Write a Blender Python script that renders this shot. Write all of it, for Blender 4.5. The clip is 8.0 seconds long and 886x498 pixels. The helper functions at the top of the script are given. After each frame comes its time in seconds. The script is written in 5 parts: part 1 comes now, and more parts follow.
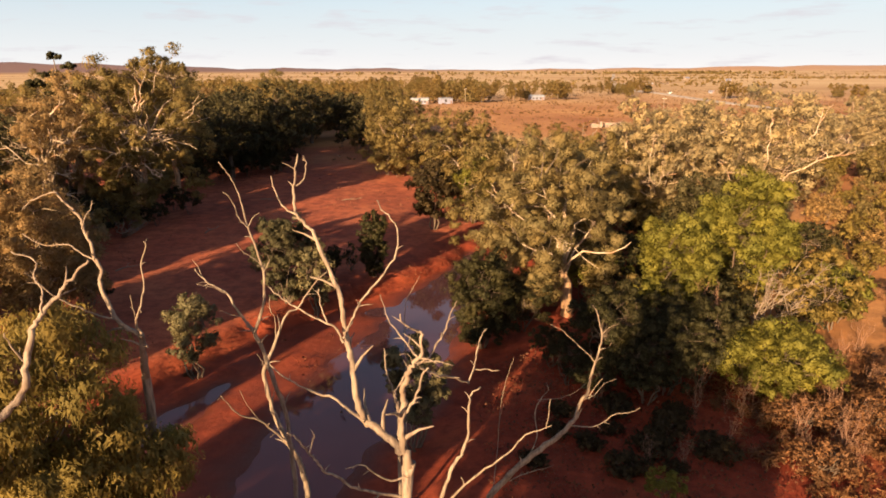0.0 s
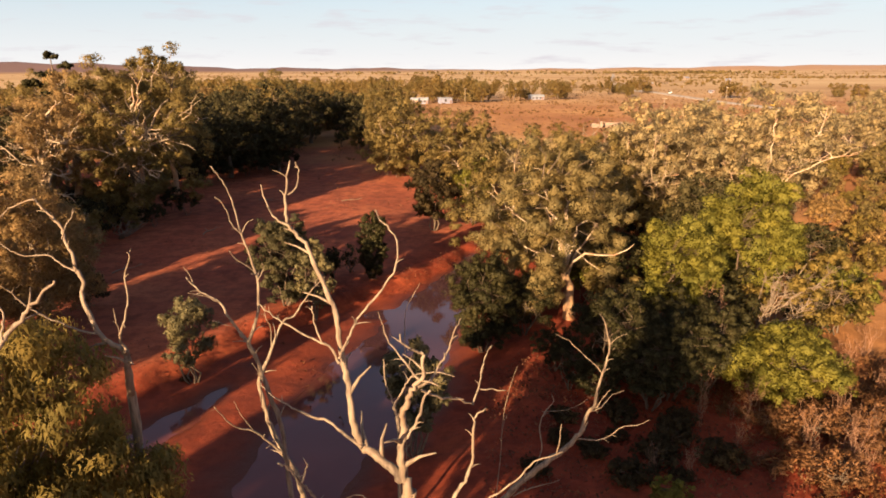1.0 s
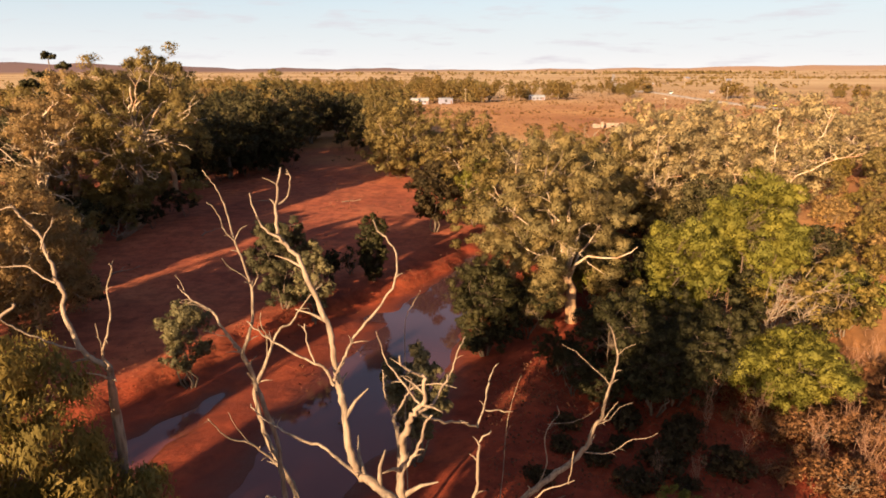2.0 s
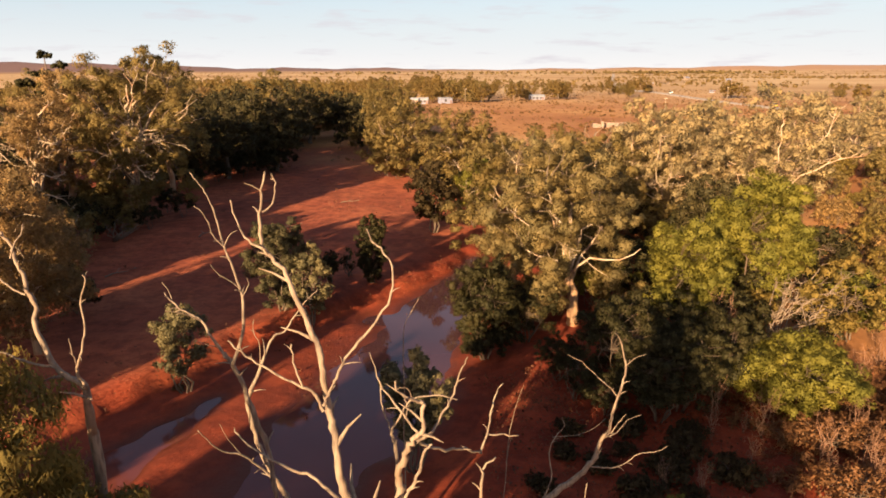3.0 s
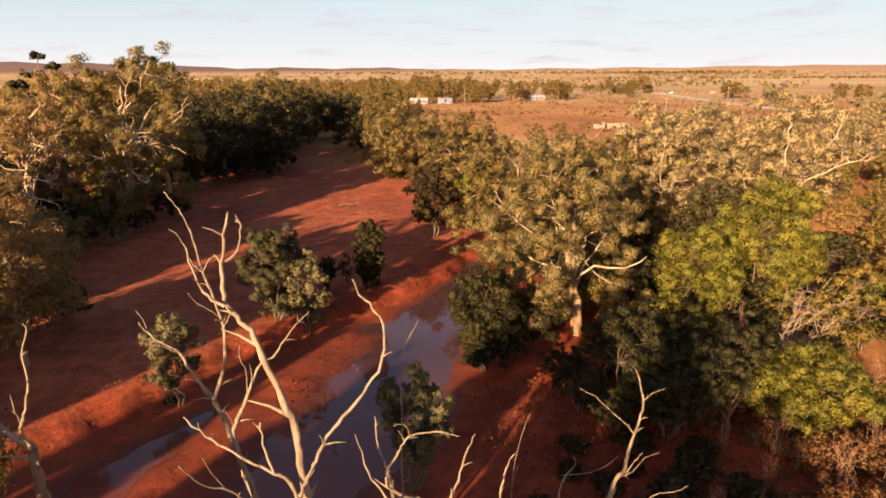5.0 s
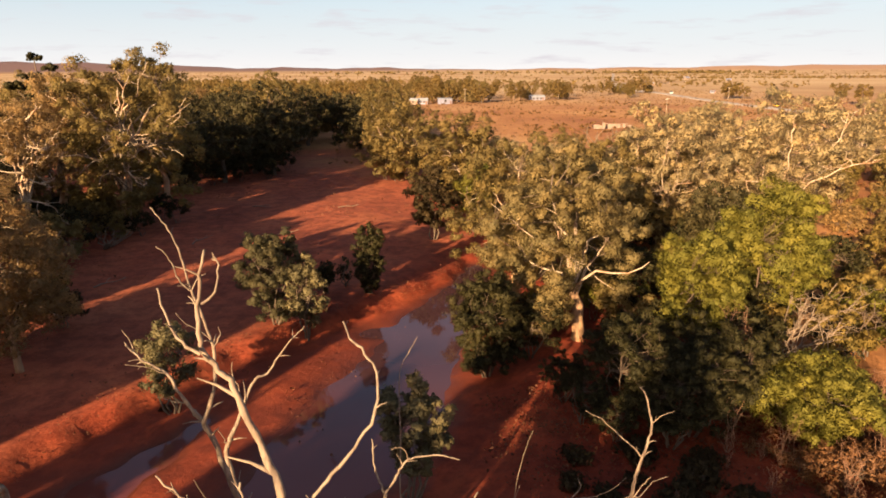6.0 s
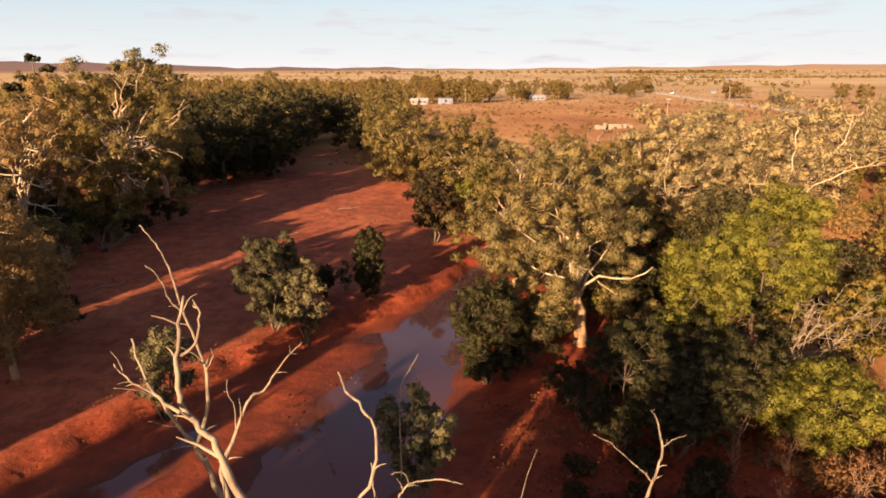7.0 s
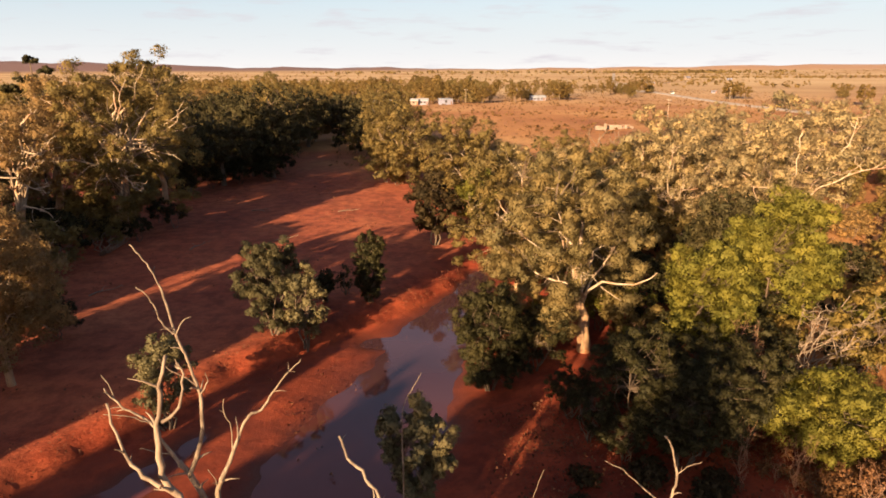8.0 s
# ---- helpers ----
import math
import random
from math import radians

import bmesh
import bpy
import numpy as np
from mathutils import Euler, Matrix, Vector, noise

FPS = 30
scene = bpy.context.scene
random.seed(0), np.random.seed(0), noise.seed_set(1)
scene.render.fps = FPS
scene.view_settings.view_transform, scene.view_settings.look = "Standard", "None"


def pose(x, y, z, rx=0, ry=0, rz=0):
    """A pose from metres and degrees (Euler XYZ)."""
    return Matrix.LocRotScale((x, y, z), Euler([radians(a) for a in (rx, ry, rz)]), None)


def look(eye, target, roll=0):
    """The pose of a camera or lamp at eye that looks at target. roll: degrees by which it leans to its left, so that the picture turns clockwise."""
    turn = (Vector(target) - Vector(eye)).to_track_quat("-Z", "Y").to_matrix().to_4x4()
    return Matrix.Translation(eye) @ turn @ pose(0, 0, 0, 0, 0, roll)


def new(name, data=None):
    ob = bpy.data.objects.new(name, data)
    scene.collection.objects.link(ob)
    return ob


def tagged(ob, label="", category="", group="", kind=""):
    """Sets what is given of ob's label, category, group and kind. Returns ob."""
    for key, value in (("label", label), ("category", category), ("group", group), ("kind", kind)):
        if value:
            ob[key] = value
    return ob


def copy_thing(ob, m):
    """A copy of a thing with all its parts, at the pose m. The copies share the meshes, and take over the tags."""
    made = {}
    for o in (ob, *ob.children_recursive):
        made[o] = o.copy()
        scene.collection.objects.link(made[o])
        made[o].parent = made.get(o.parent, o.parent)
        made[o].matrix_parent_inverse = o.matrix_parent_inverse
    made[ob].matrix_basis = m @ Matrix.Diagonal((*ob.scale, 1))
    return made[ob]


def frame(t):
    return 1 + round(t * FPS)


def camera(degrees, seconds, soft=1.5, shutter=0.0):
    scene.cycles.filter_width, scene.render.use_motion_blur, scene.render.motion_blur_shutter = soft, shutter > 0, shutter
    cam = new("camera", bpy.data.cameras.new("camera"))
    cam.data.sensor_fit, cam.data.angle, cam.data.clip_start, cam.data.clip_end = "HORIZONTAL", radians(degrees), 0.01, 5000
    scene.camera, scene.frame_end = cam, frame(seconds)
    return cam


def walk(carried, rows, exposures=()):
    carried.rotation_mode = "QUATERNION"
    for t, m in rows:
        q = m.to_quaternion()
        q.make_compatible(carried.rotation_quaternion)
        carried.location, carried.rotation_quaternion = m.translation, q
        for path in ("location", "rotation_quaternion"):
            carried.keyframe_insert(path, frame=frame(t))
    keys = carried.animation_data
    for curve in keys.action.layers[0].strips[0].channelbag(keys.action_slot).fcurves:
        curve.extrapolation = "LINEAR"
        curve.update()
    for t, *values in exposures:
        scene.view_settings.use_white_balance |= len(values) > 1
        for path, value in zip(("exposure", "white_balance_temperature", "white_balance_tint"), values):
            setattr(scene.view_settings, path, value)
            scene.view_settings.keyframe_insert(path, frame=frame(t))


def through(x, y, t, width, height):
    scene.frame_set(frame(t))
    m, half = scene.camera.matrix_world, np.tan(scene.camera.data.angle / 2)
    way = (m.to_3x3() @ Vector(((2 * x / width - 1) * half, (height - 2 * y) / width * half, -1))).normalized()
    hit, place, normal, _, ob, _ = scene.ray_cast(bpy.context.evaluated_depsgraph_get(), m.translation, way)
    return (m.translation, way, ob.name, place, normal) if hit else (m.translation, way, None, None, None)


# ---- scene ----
cam = camera(68.0, 8.0, soft=1.7)
PATH = [
    (0, (0.212, -1.741, 24.335), (0.209, 0.188, 23.807), -0.2),
    (0.5, (0.187, -1.289, 24.335), (0.185, 0.64, 23.807), -0.2),
    (1, (0.156, -0.897, 24.34), (0.154, 1.032, 23.811), -0.2),
    (1.5, (0.129, -0.511, 24.346), (0.126, 1.418, 23.818), -0.2),
    (3, (0.106, 0.814, 24.259), (0.104, 2.743, 23.73), -0.2),
    (3.5, (0.091, 1.279, 24.253), (0.09, 3.207, 23.723), -0.2),
    (4, (0.086, 1.712, 24.302), (0.085, 3.641, 23.772), -0.2),
    (4.5, (0.077, 2.124, 24.371), (0.076, 4.052, 23.842), -0.2),
    (6, (0.085, 3.335, 24.67), (0.084, 5.264, 24.14), -0.2),
    (6.5, (0.074, 3.711, 24.788), (0.073, 5.639, 24.258), -0.2),
    (7, (0.038, 4.071, 24.906), (0.036, 6.0, 24.375), -0.2),
    (7.5, (-0.023, 4.439, 25.026), (-0.024, 6.367, 24.495), -0.2),
    (8, (-0.077, 4.835, 25.143), (-0.079, 6.763, 24.612), -0.2),
]
walk(cam, [(t, look(eye, target, roll)) for t, eye, target, roll in PATH], exposures=((0.0, 1.89), (8.0, 1.89)))

# ---- light ----
HAZE, SKY = 0.273, 0.042             # brightness of the low air and of the sky above it
SUN_EL, SUN_AZ = 14.5, 28.0        # degrees; the light travels AZ degrees to the right of +y
world = bpy.data.worlds.new("sky")
scene.world = world
world.use_nodes = True
wn, wl = world.node_tree.nodes, world.node_tree.links
wn.clear()
sky = wn.new("ShaderNodeTexSky")
sky.sky_type, sky.sun_disc = "NISHITA", False
sky.sun_elevation, sky.sun_rotation = radians(SUN_EL), radians(180 + SUN_AZ)
sky.air_density, sky.dust_density, sky.ozone_density = 1.0, 2.0, 1.0
coord = wn.new("ShaderNodeTexCoord")
xyz = wn.new("ShaderNodeSeparateXYZ")
squash = wn.new("ShaderNodeMapping")
squash.inputs["Scale"].default_value = (4.6, 4.6, 34.0)
cloud = wn.new("ShaderNodeTexNoise")
cloud.inputs["Scale"].default_value, cloud.inputs["Detail"].default_value = 2.3, 9.0
cloud.inputs["Roughness"].default_value = 0.60
veil = wn.new("ShaderNodeValToRGB")
veil.color_ramp.elements[0].position, veil.color_ramp.elements[1].position = 0.54, 0.72
veil.color_ramp.elements[1].color = (0.8, 0.8, 0.8, 1)
haze = wn.new("ShaderNodeValToRGB")                # the pale dusty air low round the whole horizon
haze.color_ramp.elements[0].color, haze.color_ramp.elements[1].color = (1, 1, 1, 1), (0, 0, 0, 1)
haze.color_ramp.elements[1].position = 0.38
haze.color_ramp.elements.new(0.14).color = (0.55, 0.55, 0.55, 1)
tone = wn.new("ShaderNodeValToRGB")
tone.color_ramp.elements[0].color, tone.color_ramp.elements[1].color = (HAZE * 0.98, HAZE * 0.94, HAZE * 0.92, 1), (HAZE * 0.66, HAZE * 0.85, HAZE * 1.0, 1)
tone.color_ramp.elements[1].position = 0.12
tone.color_ramp.elements.new(0.035).color = (HAZE * 0.89, HAZE * 0.93, HAZE * 0.96, 1)
dim = wn.new("ShaderNodeMixRGB")
dim.blend_type, dim.inputs["Fac"].default_value, dim.inputs["Color2"].default_value = "MULTIPLY", 1.0, (SKY * 1.16, SKY, SKY * 1.02, 1)
air = wn.new("ShaderNodeMixRGB")
mix = wn.new("ShaderNodeMixRGB")
mix.inputs["Color2"].default_value = (HAZE * 0.74, HAZE * 0.69, HAZE * 0.73, 1)
thin = wn.new("ShaderNodeMixRGB")
thin.blend_type, thin.inputs["Fac"].default_value = "MULTIPLY", 1.0
back = wn.new("ShaderNodeBackground")
wl.new(coord.outputs["Generated"], xyz.inputs["Vector"])
wl.new(coord.outputs["Generated"], squash.inputs["Vector"])
wl.new(squash.outputs["Vector"], cloud.inputs["Vector"])
wl.new(cloud.outputs["Fac"], veil.inputs["Fac"])
wl.new(xyz.outputs["Z"], haze.inputs["Fac"])
wl.new(xyz.outputs["Z"], tone.inputs["Fac"])
wl.new(sky.outputs["Color"], dim.inputs["Color1"])
wl.new(haze.outputs["Color"], air.inputs["Fac"])
wl.new(dim.outputs["Color"], air.inputs["Color1"])
wl.new(tone.outputs["Color"], air.inputs["Color2"])
wl.new(veil.outputs["Color"], thin.inputs["Color1"])
wl.new(haze.outputs["Color"], thin.inputs["Color2"])
wl.new(thin.outputs["Color"], mix.inputs["Fac"])
wl.new(air.outputs["Color"], mix.inputs["Color1"])
wl.new(mix.outputs["Color"], back.inputs["Color"])
wl.new(back.outputs["Background"], wn.new("ShaderNodeOutputWorld").inputs["Surface"])

sun = new("sun", bpy.data.lights.new("sun", "SUN"))
sun.data.energy, sun.data.angle, sun.data.color = 5.0, radians(0.6), (1.0, 0.67, 0.37)
sun.matrix_world = look((0, 0, 0), (math.sin(radians(SUN_AZ)), math.cos(radians(SUN_AZ)), -math.tan(radians(SUN_EL))))


# ---- materials ----
def nodes_of(name):
    m = bpy.data.materials.new(name)
    m.use_nodes = True
    n, l = m.node_tree.nodes, m.node_tree.links
    return m, n, l, n["Principled BSDF"]


def noise_of(n, l, scale, detail=5.0, rough=0.55, vector=None):
    t = n.new("ShaderNodeTexNoise")
    t.inputs["Scale"].default_value, t.inputs["Detail"].default_value, t.inputs["Roughness"].default_value = scale, detail, rough
    if vector:
        l.new(vector, t.inputs["Vector"])
    return t.outputs["Fac"]


def ramp_of(n, l, fac, *stops):
    r = n.new("ShaderNodeValToRGB")
    while len(r.color_ramp.elements) < len(stops):
        r.color_ramp.elements.new(0.5)
    for e, (p, c) in zip(r.color_ramp.elements, stops):
        e.position, e.color = p, (*c, 1)
    l.new(fac, r.inputs["Fac"])
    return r.outputs["Color"]


def mixed(n, l, fac, a, b, kind="MIX"):
    m = n.new("ShaderNodeMixRGB")
    m.blend_type = kind
    for value, key in ((fac, "Fac"), (a, "Color1"), (b, "Color2")):
        if isinstance(value, (int, float)):
            m.inputs[key].default_value = value
        elif isinstance(value, tuple):
            m.inputs[key].default_value = (*value, 1)
        else:
            l.new(value, m.inputs[key])
    return m.outputs["Color"]


def maths(n, l, op, a, b=0.0):
    m = n.new("ShaderNodeMath")
    m.operation = op
    for i, v in enumerate((a, b)):
        if isinstance(v, (int, float)):
            m.inputs[i].default_value = v
        else:
            l.new(v, m.inputs[i])
    return m.outputs[0]


def bumped(n, l, shader, height, strength, distance):
    b = n.new("ShaderNodeBump")
    b.inputs["Strength"].default_value, b.inputs["Distance"].default_value = strength, distance
    l.new(height, b.inputs["Height"])
    l.new(b.outputs["Normal"], shader.inputs["Normal"])


def leaf_material(name, dark, mid, light, through=0.5):
    dark, light = tuple((a + b) / 2 for a, b in zip(dark, mid)), tuple((a + b) / 2 for a, b in zip(light, mid))
    m, n, l, p = nodes_of(name)
    geo = n.new("ShaderNodeNewGeometry")
    obj = n.new("ShaderNodeTexCoord")
    leafy = ramp_of(n, l, geo.outputs["Random Per Island"], (0.0, dark), (0.55, mid), (1.0, light))
    patch = ramp_of(n, l, noise_of(n, l, 0.45, 3.0, 0.5, obj.outputs["Object"]), (0.3, (0.72, 0.78, 0.8)), (0.7, (1.2, 1.12, 0.95)))
    colour = mixed(n, l, 1.0, leafy, patch, "MULTIPLY")
    l.new(colour, p.inputs["Base Color"])
    p.inputs["Roughness"].default_value = 0.65
    p.inputs["Specular IOR Level"].default_value = 0.18
    t = n.new("ShaderNodeBsdfTranslucent")
    l.new(colour, t.inputs["Color"])
    s = n.new("ShaderNodeMixShader")
    s.inputs["Fac"].default_value = through
    l.new(p.outputs["BSDF"], s.inputs[1])
    l.new(t.outputs["BSDF"], s.inputs[2])
    l.new(s.outputs["Shader"], n["Material Output"].inputs["Surface"])
    return m


def bark_material(name, pale, stain, dark, scale=1.0, edge=0.30):
    m, n, l, p = nodes_of(name)
    obj = n.new("ShaderNodeTexCoord")
    long = n.new("ShaderNodeMapping")
    long.inputs["Scale"].default_value = (3.0 * scale, 3.0 * scale, 0.6 * scale)
    l.new(obj.outputs["Object"], long.inputs["Vector"])
    streak = noise_of(n, l, 1.5, 6.0, 0.6, long.outputs["Vector"])
    blot = noise_of(n, l, 0.7 * scale, 3.0, 0.5, obj.outputs["Object"])
    colour = ramp_of(n, l, streak, (edge, dark), (edge + 0.17, pale), (0.9, tuple(c * 1.1 for c in pale)))
    colour = mixed(n, l, ramp_of(n, l, blot, (0.48, (0, 0, 0)), (0.66, (0.8, 0.8, 0.8))), colour, stain)
    l.new(colour, p.inputs["Base Color"])
    p.inputs["Roughness"].default_value = 0.75
    bumped(n, l, p, streak, 0.5, 0.03)
    return m


def plain(name, colour, rough=0.7, metal=0.0, vary=0.25, scale=2.0):
    m, n, l, p = nodes_of(name)
    obj = n.new("ShaderNodeTexCoord")
    k = noise_of(n, l, scale, 6.0, 0.6, obj.outputs["Object"])
    lo, hi = tuple(c * (1 - vary) for c in colour), tuple(min(1, c * (1 + vary)) for c in colour)
    l.new(ramp_of(n, l, k, (0.3, lo), (0.7, hi)), p.inputs["Base Color"])
    p.inputs["Roughness"].default_value, p.inputs["Metallic"].default_value = rough, metal
    bumped(n, l, p, k, 0.2, 0.02)
    return m


GUM_LEAF = leaf_material("gum_leaf", (0.167, 0.129, 0.048), (0.232, 0.174, 0.067), (0.293, 0.225, 0.096))
GREY_LEAF = leaf_material("grey_gum_leaf", (0.323, 0.253, 0.138), (0.424, 0.333, 0.187), (0.508, 0.404, 0.232))
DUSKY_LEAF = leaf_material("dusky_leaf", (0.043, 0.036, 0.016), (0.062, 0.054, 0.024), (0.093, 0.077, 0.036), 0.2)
HERO_LEAF = leaf_material("olive_gum_leaf", (0.208, 0.164, 0.072), (0.277, 0.217, 0.099), (0.340, 0.266, 0.127))
SALT_LEAF = leaf_material("salt_leaf", (0.098, 0.051, 0.021), (0.150, 0.083, 0.035), (0.210, 0.124, 0.054), 0.15)
# dark green leaf; shade over the waterside shrubs is put into the colour
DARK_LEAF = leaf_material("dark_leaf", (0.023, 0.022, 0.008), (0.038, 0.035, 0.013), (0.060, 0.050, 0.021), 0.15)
LIME_LEAF = leaf_material("lime_leaf", (0.152, 0.143, 0.025), (0.215, 0.201, 0.041), (0.267, 0.249, 0.058), 0.5)
BROWN_LEAF = leaf_material("brown_gum_leaf", (0.213, 0.142, 0.063), (0.291, 0.195, 0.094), (0.374, 0.250, 0.122))
BUSH_LEAF = leaf_material("bush_leaf", (0.049, 0.038, 0.018), (0.076, 0.055, 0.027), (0.106, 0.076, 0.038))
WILLOW_LEAF = leaf_material("willow_leaf", (0.160, 0.117, 0.032), (0.244, 0.181, 0.052), (0.320, 0.237, 0.079))
LOW_LEAF = leaf_material("low_scrub_leaf", (0.116, 0.084, 0.034), (0.162, 0.118, 0.049), (0.216, 0.155, 0.064), 0.2)
SAGE_LEAF = leaf_material("sage_leaf", (0.081, 0.075, 0.041), (0.115, 0.104, 0.058), (0.156, 0.140, 0.081))
PALE_LEAF = leaf_material("pale_sapling_leaf", (0.135, 0.118, 0.062), (0.185, 0.160, 0.086), (0.235, 0.205, 0.115), 0.4)
LITTER = leaf_material("red_litter", (0.085, 0.033, 0.018), (0.125, 0.050, 0.027), (0.17, 0.075, 0.040), 0.1)
DRY_LEAF = leaf_material("dry_leaf", (0.095, 0.043, 0.018), (0.158, 0.075, 0.033), (0.221, 0.115, 0.054), 0.15)
SCRUB_LEAF = leaf_material("scrub_leaf", (0.186, 0.104, 0.039), (0.254, 0.156, 0.061), (0.324, 0.218, 0.087), 0.15)
FAR_LEAF = leaf_material("far_leaf", (0.180, 0.124, 0.044), (0.244, 0.166, 0.060), (0.305, 0.213, 0.083))
GUM_BARK = bark_material("gum_bark", (0.390, 0.307, 0.217), (0.255, 0.120, 0.056), (0.150, 0.098, 0.068))
TRUNK_BARK = bark_material("gum_trunk_bark", (0.338, 0.210, 0.116), (0.270, 0.105, 0.041), (0.135, 0.075, 0.045))
DEAD_BARK = bark_material("bleached_wood", (0.232, 0.176, 0.124), (0.165, 0.112, 0.071), (0.105, 0.074, 0.053), 2.5, 0.38)
BROWN_BARK = bark_material("brown_bark", (0.112, 0.079, 0.053), (0.090, 0.053, 0.034), (0.053, 0.038, 0.026))
TWIG = plain("dry_twig", (0.213, 0.113, 0.067), 0.9)
WHITE_WALL = plain("white_wall", (0.191, 0.204, 0.276), 0.7, 0, 0.12, 0.6)
STONE_WALL = plain("pale_stone", (0.203, 0.154, 0.122), 0.9, 0, 0.25, 0.8)
TIN = plain("grey_roof_iron", (0.345, 0.367, 0.398), 0.55, 0.2, 0.2, 0.4)
RUST = plain("rusty_iron", (0.188, 0.098, 0.060), 0.8, 0.1, 0.3, 0.7)
DARK = plain("dark_opening", (0.03, 0.025, 0.02), 0.9)
WOOD = plain("grey_timber", (0.255, 0.203, 0.150), 0.9)
PAINT = plain("white_paint", (0.78, 0.78, 0.76), 0.35, 0, 0.05)
GLASS = plain("dark_glass", (0.03, 0.035, 0.04), 0.1, 0, 0.1)
RUBBER = plain("tyre_rubber", (0.03, 0.03, 0.03), 0.8)
YELLOW = plain("yellow_paint", (0.65, 0.42, 0.04), 0.5, 0, 0.1)
ROAD = plain("road_bitumen", (0.352, 0.300, 0.255), 0.95, 0, 0.15, 0.3)


def ground_material():
    m, n, l, p = nodes_of("red_soil")
    pos = n.new("ShaderNodeTexCoord").outputs["Object"]
    xyz = n.new("ShaderNodeSeparateXYZ")
    l.new(pos, xyz.inputs["Vector"])
    grain, patch, broad = noise_of(n, l, 1.6, 8.0, 0.65, pos), noise_of(n, l, 0.13, 5.0, 0.6, pos), noise_of(n, l, 0.012, 5.0, 0.6, pos)
    huge = noise_of(n, l, 0.0022, 4.0, 0.6, pos)
    sand = ramp_of(n, l, patch, (0.25, (0.190, 0.031, 0.013)), (0.5, (0.262, 0.047, 0.019)), (0.8, (0.335, 0.080, 0.030)))
    dry = ramp_of(n, l, patch, (0.25, (0.255, 0.060, 0.031)), (0.5, (0.322, 0.087, 0.042)), (0.8, (0.385, 0.122, 0.056)))
    inward = maths(n, l, "ADD", maths(n, l, "MULTIPLY", xyz.outputs["X"], -0.848), maths(n, l, "MULTIPLY", xyz.outputs["Y"], 0.53))
    inward = maths(n, l, "ADD", inward, maths(n, l, "MULTIPLY", patch, 5.0))
    bed = n.new("ShaderNodeMapRange")           # paler dry sand beyond the lip of the bank
    l.new(inward, bed.inputs["Value"])
    bed.inputs["From Min"].default_value, bed.inputs["From Max"].default_value = 45.5, 51.0
    sand = mixed(n, l, bed.outputs["Result"], sand, dry)
    specks = ramp_of(n, l, noise_of(n, l, 0.55, 9.0, 0.74, pos), (0.42, (0.58, 0.54, 0.56)), (0.56, (1.08, 1.08, 1.08)))
    drift = ramp_of(n, l, noise_of(n, l, 0.05, 4.0, 0.6, pos), (0.35, (0.80, 0.76, 0.78)), (0.65, (1.15, 1.18, 1.15)))
    sand = mixed(n, l, 0.75, mixed(n, l, 1.0, sand, drift, "MULTIPLY"), specks, "MULTIPLY")
    scrub = ramp_of(n, l, broad, (0.36, (0.270, 0.105, 0.038)), (0.5, (0.398, 0.188, 0.068)), (0.66, (0.480, 0.270, 0.109)))
    scrub = mixed(n, l, ramp_of(n, l, noise_of(n, l, 0.35, 6.0, 0.7, pos), (0.50, (0, 0, 0)), (0.68, (0.6, 0.6, 0.6))), scrub, (0.180, 0.075, 0.030))
    # golden far plain, whose colour also carries the distance haze
    plainland = ramp_of(n, l, huge, (0.36, (0.330, 0.195, 0.090)), (0.5, (0.465, 0.315, 0.161)), (0.66, (0.532, 0.390, 0.225)))
    plainland = mixed(n, l, ramp_of(n, l, noise_of(n, l, 0.03, 6.0, 0.7, pos), (0.5, (0, 0, 0)), (0.7, (0.5, 0.5, 0.5))), plainland, (0.225, 0.150, 0.064))
    wob = maths(n, l, "MULTIPLY", maths(n, l, "SUBTRACT", broad, 0.5), 160.0)
    y = maths(n, l, "ADD", xyz.outputs["Y"], wob)
    near = n.new("ShaderNodeMapRange")
    l.new(y, near.inputs["Value"])
    near.inputs["From Min"].default_value, near.inputs["From Max"].default_value = 150.0, 190.0
    far = n.new("ShaderNodeMapRange")
    l.new(y, far.inputs["Value"])
    far.inputs["From Min"].default_value, far.inputs["From Max"].default_value = 360.0, 700.0
    rise = n.new("ShaderNodeMapRange")
    l.new(maths(n, l, "ADD", xyz.outputs["X"], maths(n, l, "MULTIPLY", wob, 0.15)), rise.inputs["Value"])
    rise.inputs["From Min"].default_value, rise.inputs["From Max"].default_value = 21.0, 36.0
    colour = mixed(n, l, maths(n, l, "MAXIMUM", near.outputs["Result"], rise.outputs["Result"]), sand, scrub)
    colour = mixed(n, l, far.outputs["Result"], colour, plainland)
    hill = n.new("ShaderNodeMapRange")
    l.new(xyz.outputs["Z"], hill.inputs["Value"])
    hill.inputs["From Min"].default_value, hill.inputs["From Max"].default_value = 6.0, 18.0
    west = n.new("ShaderNodeMapRange")          # dusky ranges one side, pale dry rises the other; distance haze mixed into both
    l.new(xyz.outputs["X"], west.inputs["Value"])
    west.inputs["From Min"].default_value, west.inputs["From Max"].default_value = -600.0, 900.0
    ranges = mixed(n, l, west.outputs["Result"], (0.158, 0.098, 0.096), (0.36, 0.22, 0.135))
    colour = mixed(n, l, hill.outputs["Result"], colour, ranges)
    colour = mixed(n, l, 0.35, colour, ramp_of(n, l, grain, (0.3, (0.55, 0.55, 0.55)), (0.7, (1.3, 1.3, 1.3))), "MULTIPLY")
    wet = n.new("ShaderNodeMapRange")
    l.new(maths(n, l, "ADD", xyz.outputs["Z"], maths(n, l, "MULTIPLY", patch, 0.3)), wet.inputs["Value"])
    wet.inputs["From Min"].default_value, wet.inputs["From Max"].default_value = 0.20, 0.50
